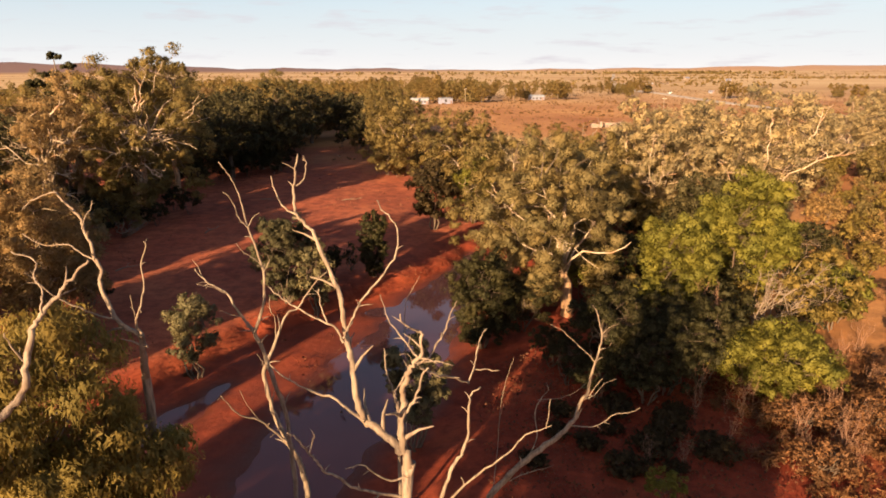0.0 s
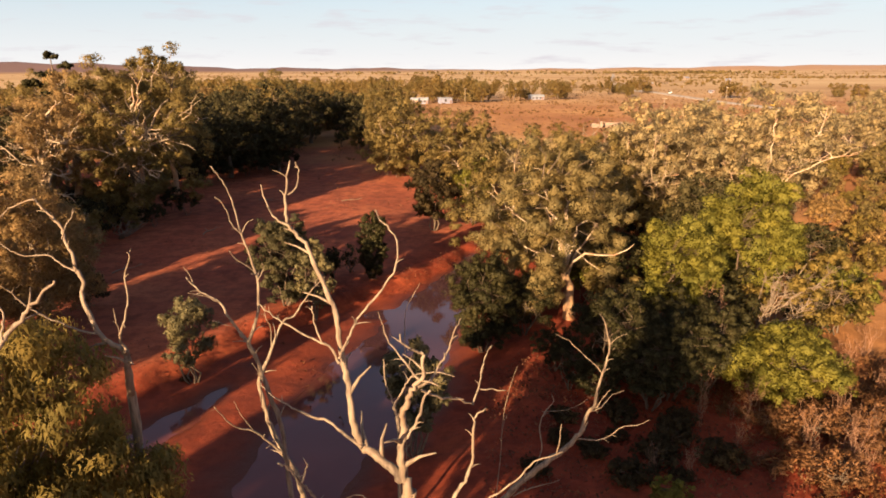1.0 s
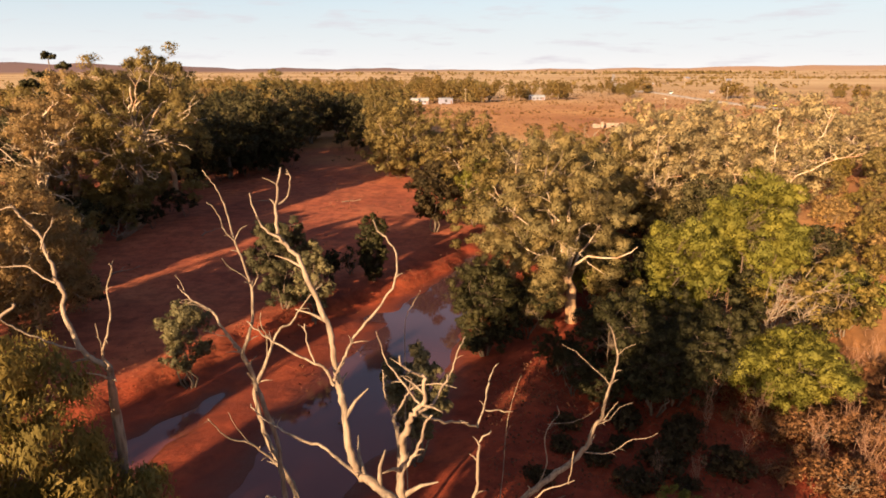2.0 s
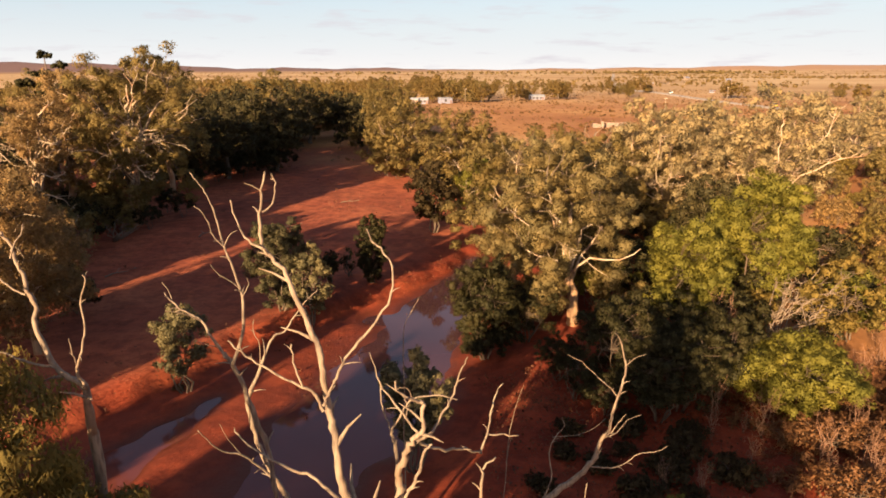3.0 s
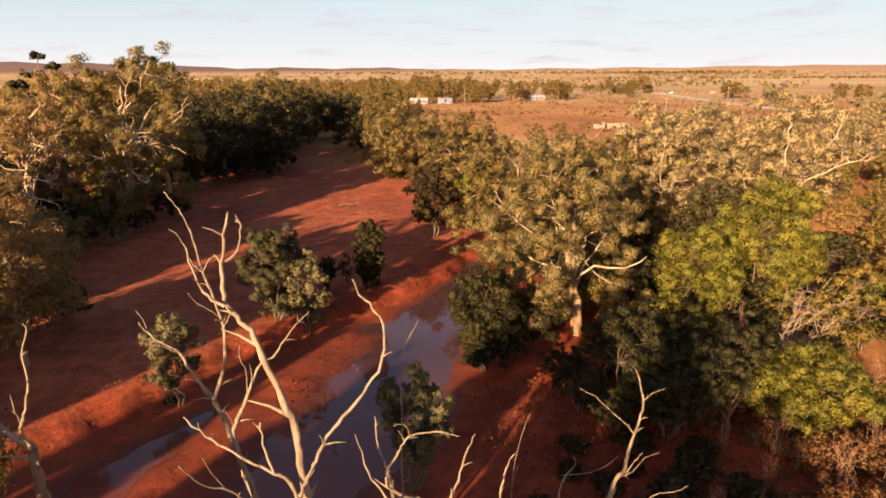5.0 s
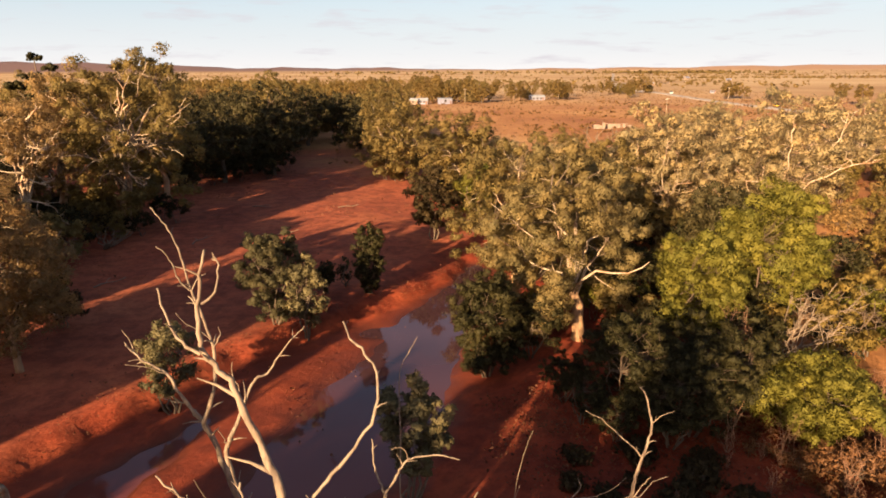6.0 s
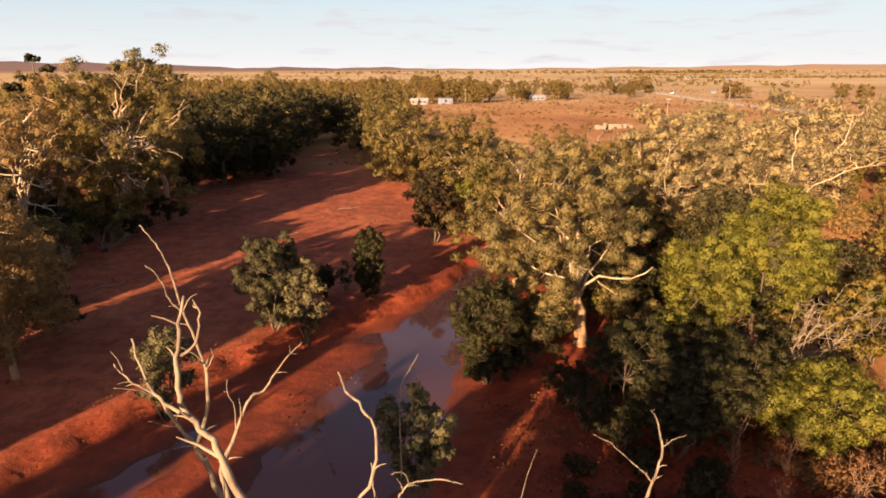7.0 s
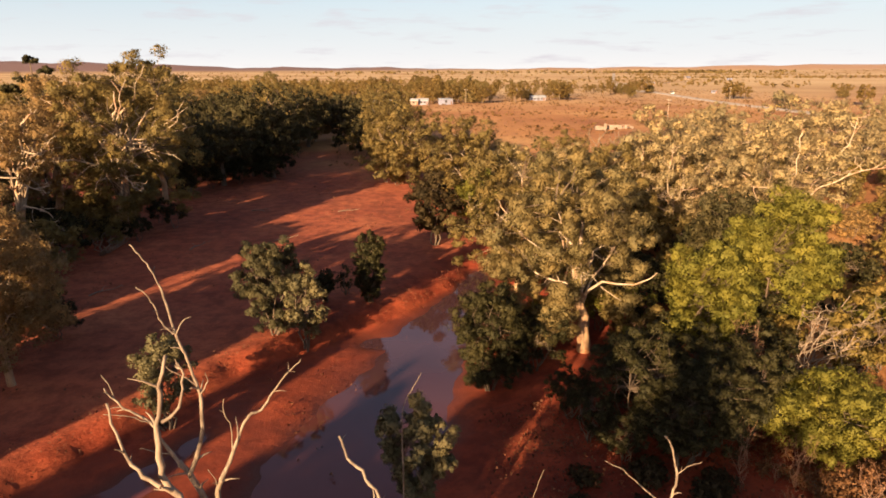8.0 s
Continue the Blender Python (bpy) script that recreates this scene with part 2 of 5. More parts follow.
    colour = mixed(n, l, wet.outputs["Result"], (0.105, 0.027, 0.014), colour)
    l.new(colour, p.inputs["Base Color"])
    gloss = n.new("ShaderNodeMapRange")
    l.new(wet.outputs["Result"], gloss.inputs["Value"])
    gloss.inputs["To Min"].default_value, gloss.inputs["To Max"].default_value = 0.45, 0.95
    l.new(gloss.outputs["Result"], p.inputs["Roughness"])
    p.inputs["Specular IOR Level"].default_value = 0.25
    bumped(n, l, p, mixed(n, l, 0.35, noise_of(n, l, 0.7, 9.0, 0.72, pos), patch), 0.5, 0.45)
    return m


def water_material():
    m, n, l, p = nodes_of("muddy_water")
    pos = n.new("ShaderNodeTexCoord").outputs["Object"]
    xyz = n.new("ShaderNodeSeparateXYZ")
    l.new(pos, xyz.inputs["Vector"])
    cloudy = noise_of(n, l, 0.15, 4.0, 0.5, pos)
    silt = n.new("ShaderNodeMapRange")          # thicker red silt in the shallow end
    l.new(maths(n, l, "ADD", xyz.outputs["Y"], maths(n, l, "MULTIPLY", cloudy, 12.0)), silt.inputs["Value"])
    silt.inputs["From Min"].default_value, silt.inputs["From Max"].default_value = 44.0, 62.0
    thick, thin = ramp_of(n, l, cloudy, (0.3, (0.120, 0.032, 0.024)), (0.7, (0.155, 0.046, 0.034))), ramp_of(n, l, cloudy, (0.3, (0.048, 0.023, 0.028)), (0.7, (0.070, 0.034, 0.040)))
    l.new(mixed(n, l, silt.outputs["Result"], thick, thin), p.inputs["Base Color"])
    p.inputs["Roughness"].default_value, p.inputs["IOR"].default_value = 0.04, 1.42
    bumped(n, l, p, noise_of(n, l, 1.2, 3.0, 0.5, pos), 0.06, 0.02)
    return m


# ---- mesh helpers ----
def part(name, bm, material, parent=None, label=""):
    me = bpy.data.meshes.new(name)
    bm.to_mesh(me)
    bm.free()
    me.materials.append(material)
    ob = new(name, me)
    ob.parent = parent
    return tagged(ob, label)


def part_np(name, verts, faces, material, parent=None, label="", smooth=False, normals=None):
    verts, faces = np.asarray(verts, np.float32), np.asarray(faces, np.int32)
    me = bpy.data.meshes.new(name)
    me.vertices.add(len(verts))
    me.vertices.foreach_set("co", verts.ravel())
    k = faces.shape[1]
    me.loops.add(faces.size)
    me.loops.foreach_set("vertex_index", faces.ravel())
    me.polygons.add(len(faces))
    me.polygons.foreach_set("loop_start", np.arange(0, faces.size, k, dtype=np.int32))
    me.polygons.foreach_set("use_smooth", np.full(len(faces), smooth))
    me.update(calc_edges=True)
    if normals is not None:
        me.polygons.foreach_set("use_smooth", np.full(len(faces), True))
        me.normals_split_custom_set_from_vertices(np.asarray(normals).tolist())
    me.materials.append(material)
    ob = new(name, me)
    ob.parent = parent
    return tagged(ob, label)


def thing(name, place, label, category, group="", turn=0.0):
    ob = new(name)
    ob.matrix_basis = pose(*place, 0, 0, turn)
    return tagged(ob, label, category, group)


class Wood:
    """Collects round tapering limbs for one mesh."""

    def __init__(self, sides=6):
        self.v, self.f, self.sides = [], [], sides

    def tube(self, pts, r0, r1, knob=0.0, rng=None):
        pts = [Vector(p) for p in pts]
        n, s = len(pts), self.sides
        first, up = len(self.v), Vector((0.13, 0.97, 0.2))
        for i, p in enumerate(pts):
            d = (pts[min(i + 1, n - 1)] - pts[max(i - 1, 0)]).normalized()
            a = d.cross(up)
            a = (a if a.length > 0.1 else d.cross(Vector((1, 0, 0.1)))).normalized()
            b = d.cross(a)
            r = r0 + (r1 - r0) * (i / (n - 1)) ** 0.85
            if knob and rng:
                r *= 1 + rng.uniform(-knob, knob)
            for j in range(s):
                t = 2 * math.pi * j / s
                self.v.append(p + (a * math.cos(t) + b * math.sin(t)) * r)
        for i in range(n - 1):
            for j in range(s):
                o, k = first + i * s, (j + 1) % s
                self.f.append((o + j, o + k, o + s + k, o + s + j))
        tip = first + (n - 1) * s
        for j in range(0, s - 2, 2):
            self.f.append((tip, tip + j + 1, tip + j + 2, tip + (j + 3) % s if j + 3 < s else tip))
        self.f = [f if len(set(f)) == 4 else (f[0], f[1], f[2], f[2]) for f in self.f]

    def build(self, name, material, parent, label=""):
        me = bpy.data.meshes.new(name)
        me.from_pydata([tuple(p) for p in self.v], [], [tuple(dict.fromkeys(f)) for f in self.f])
        me.shade_smooth()
        me.materials.append(material)
        ob = new(name, me)
        ob.parent = parent
        return tagged(ob, label)


def bent(a, b, rng, steps=4, sway=0.12, sag=0.0):
    """A crooked path from a to b."""
    a, b = Vector(a), Vector(b)
    long = (b - a).length
    out = [a]
    for i in range(1, steps):
        f = i / steps
        w = long * sway * math.sin(math.pi * f)
        out.append(a.lerp(b, f) + Vector((rng.uniform(-w, w), rng.uniform(-w, w), rng.uniform(-w, w) * 0.6 - sag * long * math.sin(math.pi * f))))
    return out + [b]


def leaves(centres, radii, count, length, width, seed, droop=0.6, flat=0.8, lobes=11):
    """Leaf sprays: round each centre some lobes, each a core of broad sprays under a skin of fine leaves. Gives corners, faces and the way each leaf faces."""
    g = np.random.default_rng(seed)
    unit = lambda a: a / (np.linalg.norm(a, axis=-1, keepdims=True) + 1e-9)
    centres, radii = np.asarray(centres, float), np.asarray(radii, float)
    out = unit(g.normal(size=(len(centres), lobes, 3)) + np.array([0, 0, 0.3]))
    lobe = centres[:, None] + out * (radii[:, None, None] * g.uniform(0.25, 0.70, (len(centres), lobes, 1))) * np.array([1, 1, flat])
    each = max(1, count // lobes)
    c = np.repeat(lobe.reshape(-1, 3), each, 0)
    o = np.repeat(out.reshape(-1, 3), each, 0)
    r = np.repeat(np.repeat(radii, lobes) * g.uniform(0.32, 0.52, len(centres) * lobes), each)
    n = len(c)
    d = unit(g.normal(size=(n, 3)) + o * 0.5)
    deep = g.random(n) < 0.34          # broad sprays within, fine ones outside
    p = c + d * (r * np.where(deep, 0.35 + 0.50 * g.random(n), g.uniform(0.72, 1.16, n)))[:, None] * np.array([1, 1, flat])
    axis = unit(g.normal(size=(n, 3)) * 0.7 + d * 0.1 + np.array([0, 0, -droop]))
    side = unit(np.cross(axis, d + g.normal(size=(n, 3)) * 0.35))
    k = np.where(deep, g.uniform(0.85, 1.25, n), g.uniform(0.40, 0.80, n))[:, None]
    a, s = axis * length * k, side * width * k * np.where(deep, 0.9, 0.6)[:, None]
    hub = np.repeat(centres, lobes * each, 0)
    face = unit(d * 0.45 + unit(p - hub) * 0.9 + g.normal(size=(n, 3)) * 0.06)
    p = p - a * 0.4
    s = np.where((np.cross(a, s) * face).sum(1)[:, None] < 0, -s, s)
    v = np.stack([p + s, p - s, p + a], 1).reshape(-1, 3)
    return v, np.arange(n * 3).reshape(-1, 3), np.repeat(face, 3, 0)


def crown_points(rng, n, centre, radii, inner=0.35, gap=0.0, rough=0.35):
    """Clump centres in an uneven egg-shaped crown."""
    out, off = [], Vector((rng.uniform(-50, 50), rng.uniform(-50, 50), rng.uniform(-50, 50)))
    for _ in range(n * 30):
        d = Vector((rng.gauss(0, 1), rng.gauss(0, 1), rng.gauss(0.15, 1))).normalized()
        f = min(1.06, rng.uniform(inner, 1.0) ** 0.6 * (1 + rough * noise.noise(d * 1.7 + off) * 1.6))
        p = Vector((d.x * radii[0], d.y * radii[1], d.z * radii[2])) * f + Vector(centre)
        if all((p - q).length > gap for q in out):
            out.append(p)
            if len(out) == n:
                break
    return [p for p in out if sum((p - q).length < gap * 2.0 + 0.3 for q in out) > 2]


def gum_tree(place, height, spread, seed, label, leaf=None, clumps=90, per=130, size=0.38, bare=0.22, trunk=0.36, lean=(0, 0), limbs=5, name="gum_tree",
             category="tree", group="trees along the creek", bark=None, clump=1.05, droop=0.6, fork=0.34, spars=0, opened=0.0, slim=0.5, skirt=0, thin=0.0):
    """A river gum: tapered trunk, forked pale limbs, and an open crown of hanging leaf clumps."""
    rng = random.Random(seed)
    leaf, bark = leaf or GUM_LEAF, bark or GUM_BARK
    if name == "gum_tree":
        per, size = int(per * 1.4), size * 0.82
    root = thing(name, place, label, category, group)
    crown_c = (lean[0], lean[1], height * (1 + bare) / 2)
    tips = crown_points(rng, clumps, crown_c, (spread, spread * 0.92, height * (1 - bare) / 2), 0.25, clump * 0.95)
    if opened:      # the low front of the crown stands open, so that the fork shows
        tips = [p for p in tips if not (p.y < lean[1] + 0.5 and p.z < height * opened and -0.14 * spread < p.x < 0.42 * spread)]
    if thin:        # a thinner front, where heavy limbs show
        tips = [p for p in tips if not (p.y < lean[1] - 0.25 * spread and 0.2 * height < p.z < 0.72 * height and rng.random() < thin)]
    while skirt > 0:      # low hanging sprays round the crown
        t, k = rng.uniform(0, 2 * math.pi), rng.uniform(0.5, 1.0)
        p = Vector((lean[0] + math.cos(t) * k * spread, lean[1] + math.sin(t) * k * spread, height * rng.uniform(0.16, 0.5)))
        if not (p.y < lean[1] + 0.8 and -0.2 * spread < p.x < 0.5 * spread):
            tips.append(p)
            skirt -= 1
    top = Vector((lean[0] * 0.45, lean[1] * 0.45, height * fork))
    wood = Wood(8)
    wood.tube(bent((0, 0, -0.4), top, rng, 5, 0.05), trunk * 1.25, trunk * 0.8)
    wood.build("trunk", TRUNK_BARK if bark is GUM_BARK else bark, root)
    heads = []
    for i in range(limbs):
        t = 2 * math.pi * (i + rng.uniform(-0.25, 0.25)) / limbs
        up = rng.uniform(0.35, 0.8)
        heads.append(Vector((lean[0] + math.cos(t) * spread * 0.5, lean[1] + math.sin(t) * spread * 0.5, height * (bare + (1 - bare) * up))))
    heads.append(Vector((lean[0], lean[1], height * 0.8)))
    owned = [[] for _ in heads]
    for p in tips:
        owned[min(range(len(heads)), key=lambda i: (heads[i] - p).length)].append(p)
    twigs = Wood(3)
    for head, mine in zip(heads, owned):
        wood = Wood(5)
        start = Vector((0, 0, 0)).lerp(top, rng.uniform(0.66, 0.99))
        knee = start.lerp(head, 0.30) + Vector((0, 0, (head - start).length * 0.16))
        path = bent(start, knee, rng, 3, 0.08)[:-1] + bent(knee, head, rng, 5, 0.13)
        wood.tube(path, trunk * 0.38, trunk * 0.12)
        for p in mine:
            start = min(path[4:], key=lambda q: (q - p).length + max(0, q.z - p.z) * 0.3)
            r = trunk * rng.uniform(0.08, 0.16)
            (wood if rng.random() < 0.12 else twigs).tube(bent(start, p, rng, 2, 0.2, -0.05), r, r * 0.25)
        wood.build("limb", bark, root)
    tagged(twigs.build("brushwood", BROWN_BARK, root), kind="stuff")
    for _ in range(spars):      # bare dead branches that stand out of the leaves
        d = Vector((rng.gauss(0, 1), rng.gauss(-0.5, 1), rng.uniform(-0.5, 0.5))).normalized()
        tip = Vector((lean[0], lean[1], crown_c[2])) + Vector((d.x * spread, d.y * spread, d.z * height * 0.5)) * rng.uniform(0.9, 1.08)
        wood, a = Wood(5), Vector((lean[0] * 0.7, lean[1] * 0.7, height * rng.uniform(0.4, 0.6)))
        path = bent(a, tip, rng, 8, 0.10)
        wood.tube(path, trunk * 0.16, trunk * 0.04)
        for k in (4, 5, 6, 7):
            wood.tube(bent(path[k], path[k] + Vector((rng.gauss(0, 0.6), rng.gauss(0, 0.6), rng.uniform(-0.3, 0.9))) * spread * 0.15, rng, 3, 0.25), trunk * 0.07, trunk * 0.025)
        wood.build("bare_limb", bark, root)
    v, f, w = leaves([tuple(p) for p in tips], [clump * rng.uniform(0.75, 1.3) for _ in tips], per, size, size * slim, seed, droop)
    part_np("crown", v, f, leaf, root, normals=w)
    return root


def heavy_limbs(root, seed, bark, *paths):
    """Stout crooked limbs in the open front of a crown, each with some side branches."""
    rng = random.Random(seed)
    for r0, r1, *pts in paths:
        wood = Wood(7)
        pts = [Vector(p) for p in pts]
        line = [pts[0]]
        for a, b in zip(pts, pts[1:]):
            line += bent(a, b, rng, 3, 0.10)[1:]
        wood.tube(line, r0 * 0.66, r1 * 0.66, 0.05, rng)
        for k in range(4, len(line)):
            if rng.random() < 0.75:
                d = (line[k] - line[k - 1]).normalized() + Vector((rng.gauss(0, 0.8), rng.gauss(-0.2, 0.6), rng.gauss(0.3, 0.7)))
                tip = line[k] + d.normalized() * rng.uniform(1.2, 2.8)
                wood.tube(bent(line[k], tip, rng, 4, 0.22), r1 * 0.9, r1 * 0.25)
        wood.build("limb", bark, root)


def shrub(place, height, spread, seed, label, leaf, clumps=40, per=120, size=0.24, stems=5, name="shrub", group="shrubs along the creek", droop=0.4, clump=0.7, low=0.12, bark=None):
    """A many-stemmed bush, leafy nearly to the ground."""
    rng = random.Random(seed)
    root = thing(name, place, label, "shrub", group)
    tips = crown_points(rng, clumps, (0, 0, height * (0.5 + low / 2)), (spread, spread, height * (0.5 - low / 2)), 0.3, clump * 0.6, 0.3)
    twigs = Wood(3)
    for i in range(stems):
        wood = Wood(5)
        t = 2 * math.pi * i / stems + rng.uniform(-0.4, 0.4)
        head = Vector((math.cos(t) * spread * 0.45, math.sin(t) * spread * 0.45, height * rng.uniform(0.45, 0.75)))
        path = bent((math.cos(t) * 0.2, math.sin(t) * 0.2, -0.3), head, rng, 5, 0.12)
        wood.tube(path, 0.05 + height * 0.008, 0.025)
        for p in tips[i::stems]:
            twigs.tube(bent(min(path[1:], key=lambda q: (q - p).length), p, rng, 2, 0.15), 0.03, 0.008)
        wood.build("stem", bark or BROWN_BARK, root)
    tagged(twigs.build("brushwood", bark or BROWN_BARK, root), kind="stuff")
    v, f, w = leaves([tuple(p) for p in tips], [clump * rng.uniform(0.75, 1.3) for _ in tips], per, size, size * 0.55, seed, droop)
    part_np("crown", v, f, leaf, root, normals=w)
    return root


def dead_shrub(place, height, spread, seed, label, stems=9, twigs=14, lean=(0.0, 0.0), name="dead_shrub", material=None, thick=0.035):
    """A leafless bush of grey crooked stems and fine twigs."""
    rng = random.Random(seed)
    root = thing(name, place, label, "shrub", "dead brush")
    for i in range(stems):
        wood = Wood(4)
        t = 2 * math.pi * i / stems + rng.uniform(-0.3, 0.3)
        k = rng.uniform(0.4, 1.0)
        head = Vector((math.cos(t) * spread * k + lean[0], math.sin(t) * spread * k + lean[1], height * rng.uniform(0.55, 1.0)))
        path = bent((0, 0, -0.2), head, rng, 5, 0.12)
        wood.tube(path, thick, thick * 0.35)
        for _ in range(twigs):
            a = path[rng.randrange(1, 6)]
            b = a + Vector((rng.gauss(0, 0.35), rng.gauss(0, 0.35), rng.uniform(0.0, 0.6))) * spread * 0.6 + Vector((lean[0], lean[1], 0)) * 0.15
            wood.tube(bent(a, b, rng, 3, 0.2), thick * 0.35, thick * 0.12)
        wood.build("stem", material or TWIG, root)
    return root


def dead_tree(place, label):
    return thing("dead_tree", place, label, "tree", "dead trees")


def limb(tree, name, r0, r1, *pts):
    """One crooked bare limb along a few bends, with knots and broken stubs."""
    rng = random.Random(len(tree.children) * 7 + int(r0 * 1000))
    pts = [Vector(p) for p in pts]
    fine = [pts[0]]
    for i in range(len(pts) - 1):
        a, b, c, d = pts[max(i - 1, 0)], pts[i], pts[i + 1], pts[min(i + 2, len(pts) - 1)]
        for k in (1, 2, 3, 4):
            t = k / 4
            q = 0.5 * (2 * b + (c - a) * t + (2 * a - 5 * b + 4 * c - d) * t * t + (3 * b - a - 3 * c + d) * t ** 3)
            fine.append(q + Vector((rng.uniform(-1, 1), rng.uniform(-1, 1), rng.uniform(-1, 1))) * (r1 * 0.35 + 0.008))
    wood = Wood(8)
    slim = 0.70 if name == "trunk" else 0.52
    wood.tube(fine, r0 * slim, r1 * slim, 0.15, rng)
    for _ in range(int(len(fine) / 6)):
        k = rng.randrange(2, len(fine) - 1)
        d = (fine[k] - fine[k - 1]).normalized()
        out = d.cross(Vector((rng.gauss(0, 1), rng.gauss(0, 1), rng.gauss(0, 1)))).normalized()
        r = r0 + (r1 - r0) * k / len(fine)
        tip = fine[k] + (out + d * 0.8) * r * rng.uniform(2.0, 5.0)
        wood.tube([fine[k], fine[k].lerp(tip, 0.5) + d * r * 0.4, tip], r * 0.34, r * 0.08)
    return wood.build(name, DEAD_BARK, tree)


# ---- the ground ----
POOL = [((4.0, 85.0), 0.9), ((3.4, 78.0), 2.2), ((1.2, 70.0), 3.0), ((-0.8, 65.0), 3.6), ((-2.4, 57.0), 3.9), ((-4.8, 49.0), 4.8), ((-6.9, 42.5), 5.0), ((-8.6, 37.0), 3.6), ((-9.5, 31.0), 3.0)]
BAY = [((-2.0, 62.0), 2.0), ((-6.6, 62.6), 1.3)]
TOE = [((-17.2, 46.5), 0.5), ((-18.6, 42.6), 1.3), ((-20.2, 39.0), 1.9), ((-21.0, 35.0), 2.0), ((-23.0, 28.0), 1.8)]
LIP = [(-46.0, 4.0), (-33.0, 27.0), (-27.2, 39.8), (-22.2, 48.0), (-18.4, 55.5), (-14.6, 59.5), (-10.2, 64.1), (-5.1, 70.4), (-0.4, 76.9), (4.0, 86.0), (9.0, 100.0)]


def along(x, y, line):
    """Distance from a winding line less its half width there; and the side (+1: left of it)."""
    best, side = np.full(x.shape, 1e9), np.ones(x.shape)
    for i in range(len(line) - 1):
        (ax, ay), (bx, by) = line[i][:2], line[i + 1][:2]
        dx, dy = bx - ax, by - ay
        t = np.clip(((x - ax) * dx + (y - ay) * dy) / (dx * dx + dy * dy), 0, 1)
        d = np.hypot(x - ax - dx * t, y - ay - dy * t) - (line[i][2] + (line[i + 1][2] - line[i][2]) * t)
        s = np.sign(dx * (y - ay) - dy * (x - ax))
        side, best = np.where(d < best, s, side), np.minimum(best, d)
    return best, side


def step(a, b, x):
    t = np.clip((x - a) / (b - a), 0, 1)
    return t * t * (3 - 2 * t)


def height(x, y):
    """The lie of the land, above the water."""
    x, y = np.asarray(x, float), np.asarray(y, float)
    wob = 0.45 * np.sin(x * 0.9 + 1.3 * np.sin(y * 0.5)) + 0.35 * np.sin(y * 1.3 + x * 0.6) + 0.2 * np.sin(2.9 * y - 1.7 * x)
    pool, _ = along(x, y, [(a, b, w) for (a, b), w in POOL])
    bay, _ = along(x, y, [(a, b, w) for (a, b), w in BAY])
    pool = np.minimum(pool, bay)
    toe, _ = along(x, y, [(a, b, w) for (a, b), w in TOE])
    lip, _ = along(x, y, [(a, b, 0.0) for a, b in LIP])
    side = np.where(x < np.interp(y, [b for _, b in LIP], [a for a, _ in LIP]), 1.0, -1.0)
    lip = lip * side + 0.28 * wob
    pool, toe = pool + 0.45 * wob, toe + 0.3 * wob
    gully = 0.35 * np.sin(x * 1.7 + 2.0 * np.sin(y * 0.6)) * np.sin(y * 1.1 - x * 0.7) + 0.25 * np.sin(x * 4.1 + y * 2.3) * np.sin(y * 3.3 - 1.9 * x)
    left = 0.20 + 1.35 * step(-1.3, 0.3, lip + gully * 0.3) + 0.6 * step(6, 40, lip)
    right = 0.16 + 1.5 * step(1.0, 9.0, pool) + 0.4 * step(8, 30, pool)
    mid = step(-6, 6, x + 6 - (y - 60) * 0.35)
    h = left * (1 - mid) + right * mid
    h = h * step(-0.6, 1.6, pool) - 0.5 * (1 - step(-1.6, 0.3, pool))
    h = h - 0.34 * (1 - step(-0.8, 0.9, toe)) * step(0.5, 2.0, pool)
    h = h + 0.05 * wob * step(0, 3, pool) * (1 - step(130, 200, y))
    h = h + 0.10 * np.sin(x * 0.21 + 0.5 * np.sin(y * 0.13)) * np.sin(y * 0.17) * step(2, 10, pool)
    far = step(150, 420, y)
    h = h * (1 - far) + far * (2.0 + 0.5 * np.sin(x * 0.021) * np.sin(y * 0.017))
    r = np.hypot(x, y)
    h = h + step(1500, 4300, r) * (2.0 + 6.0 * np.sin(x * 0.0011 + 2.0) ** 2)
    for cx, cy, wx, wy, top in ((-2500, 4200, 900, 500, 62), (-1650, 4100, 500, 300, 16), (-900, 4500, 800, 260, 24), (-3600, 3600, 700, 500, 70),
                                (-300, 4600, 420, 200, 8), (900, 4650, 700, 180, 16), (2000, 4500, 900, 250, 27), (3300, 4300, 900, 300, 36)):
        h = h + top * np.exp(-((x - cx) / wx) ** 2 - ((y - cy) / wy) ** 2) * (1 + 0.18 * np.sin(x * 0.011) + 0.1 * np.sin(x * 0.029))
    return h


def stretch(near, fine, ends, growth):
    """Grid lines: even through the near stretch, then wider and wider to both ends."""
    line = list(np.arange(near[0], near[1] + 1e-6, fine))
    gap, at = fine, near[1]
    while at < ends[1]:
        gap *= growth
        at = min(at + gap, ends[1])
        line.append(at)
    gap, at = fine, near[0]
    while at > ends[0]:
        gap *= growth
        at = max(at - gap, ends[0])
        line.insert(0, at)
    return np.array(line)


gx, gy = stretch((-52, 34), 0.6, (-4600, 4600), 1.09), stretch((18, 112), 0.6, (-600, 4880), 1.06)
X, Y = np.meshgrid(gx, gy)
v = np.stack([X, Y, height(X, Y)], -1).reshape(-1, 3)
i = np.arange(len(gx) * len(gy)).reshape(len(gy), len(gx))
f = np.stack([i[:-1, :-1], i[:-1, 1:], i[1:, 1:], i[1:, :-1]], -1).reshape(-1, 4)
ground = part_np("ground", v, f, ground_material(), None, "red sandy creek bed and dry ochre plain", True)
tagged(ground, category="ground", kind="structure")


def on(x, y, sink=0.0):
    return (x, y, float(height(x, y)) - sink)


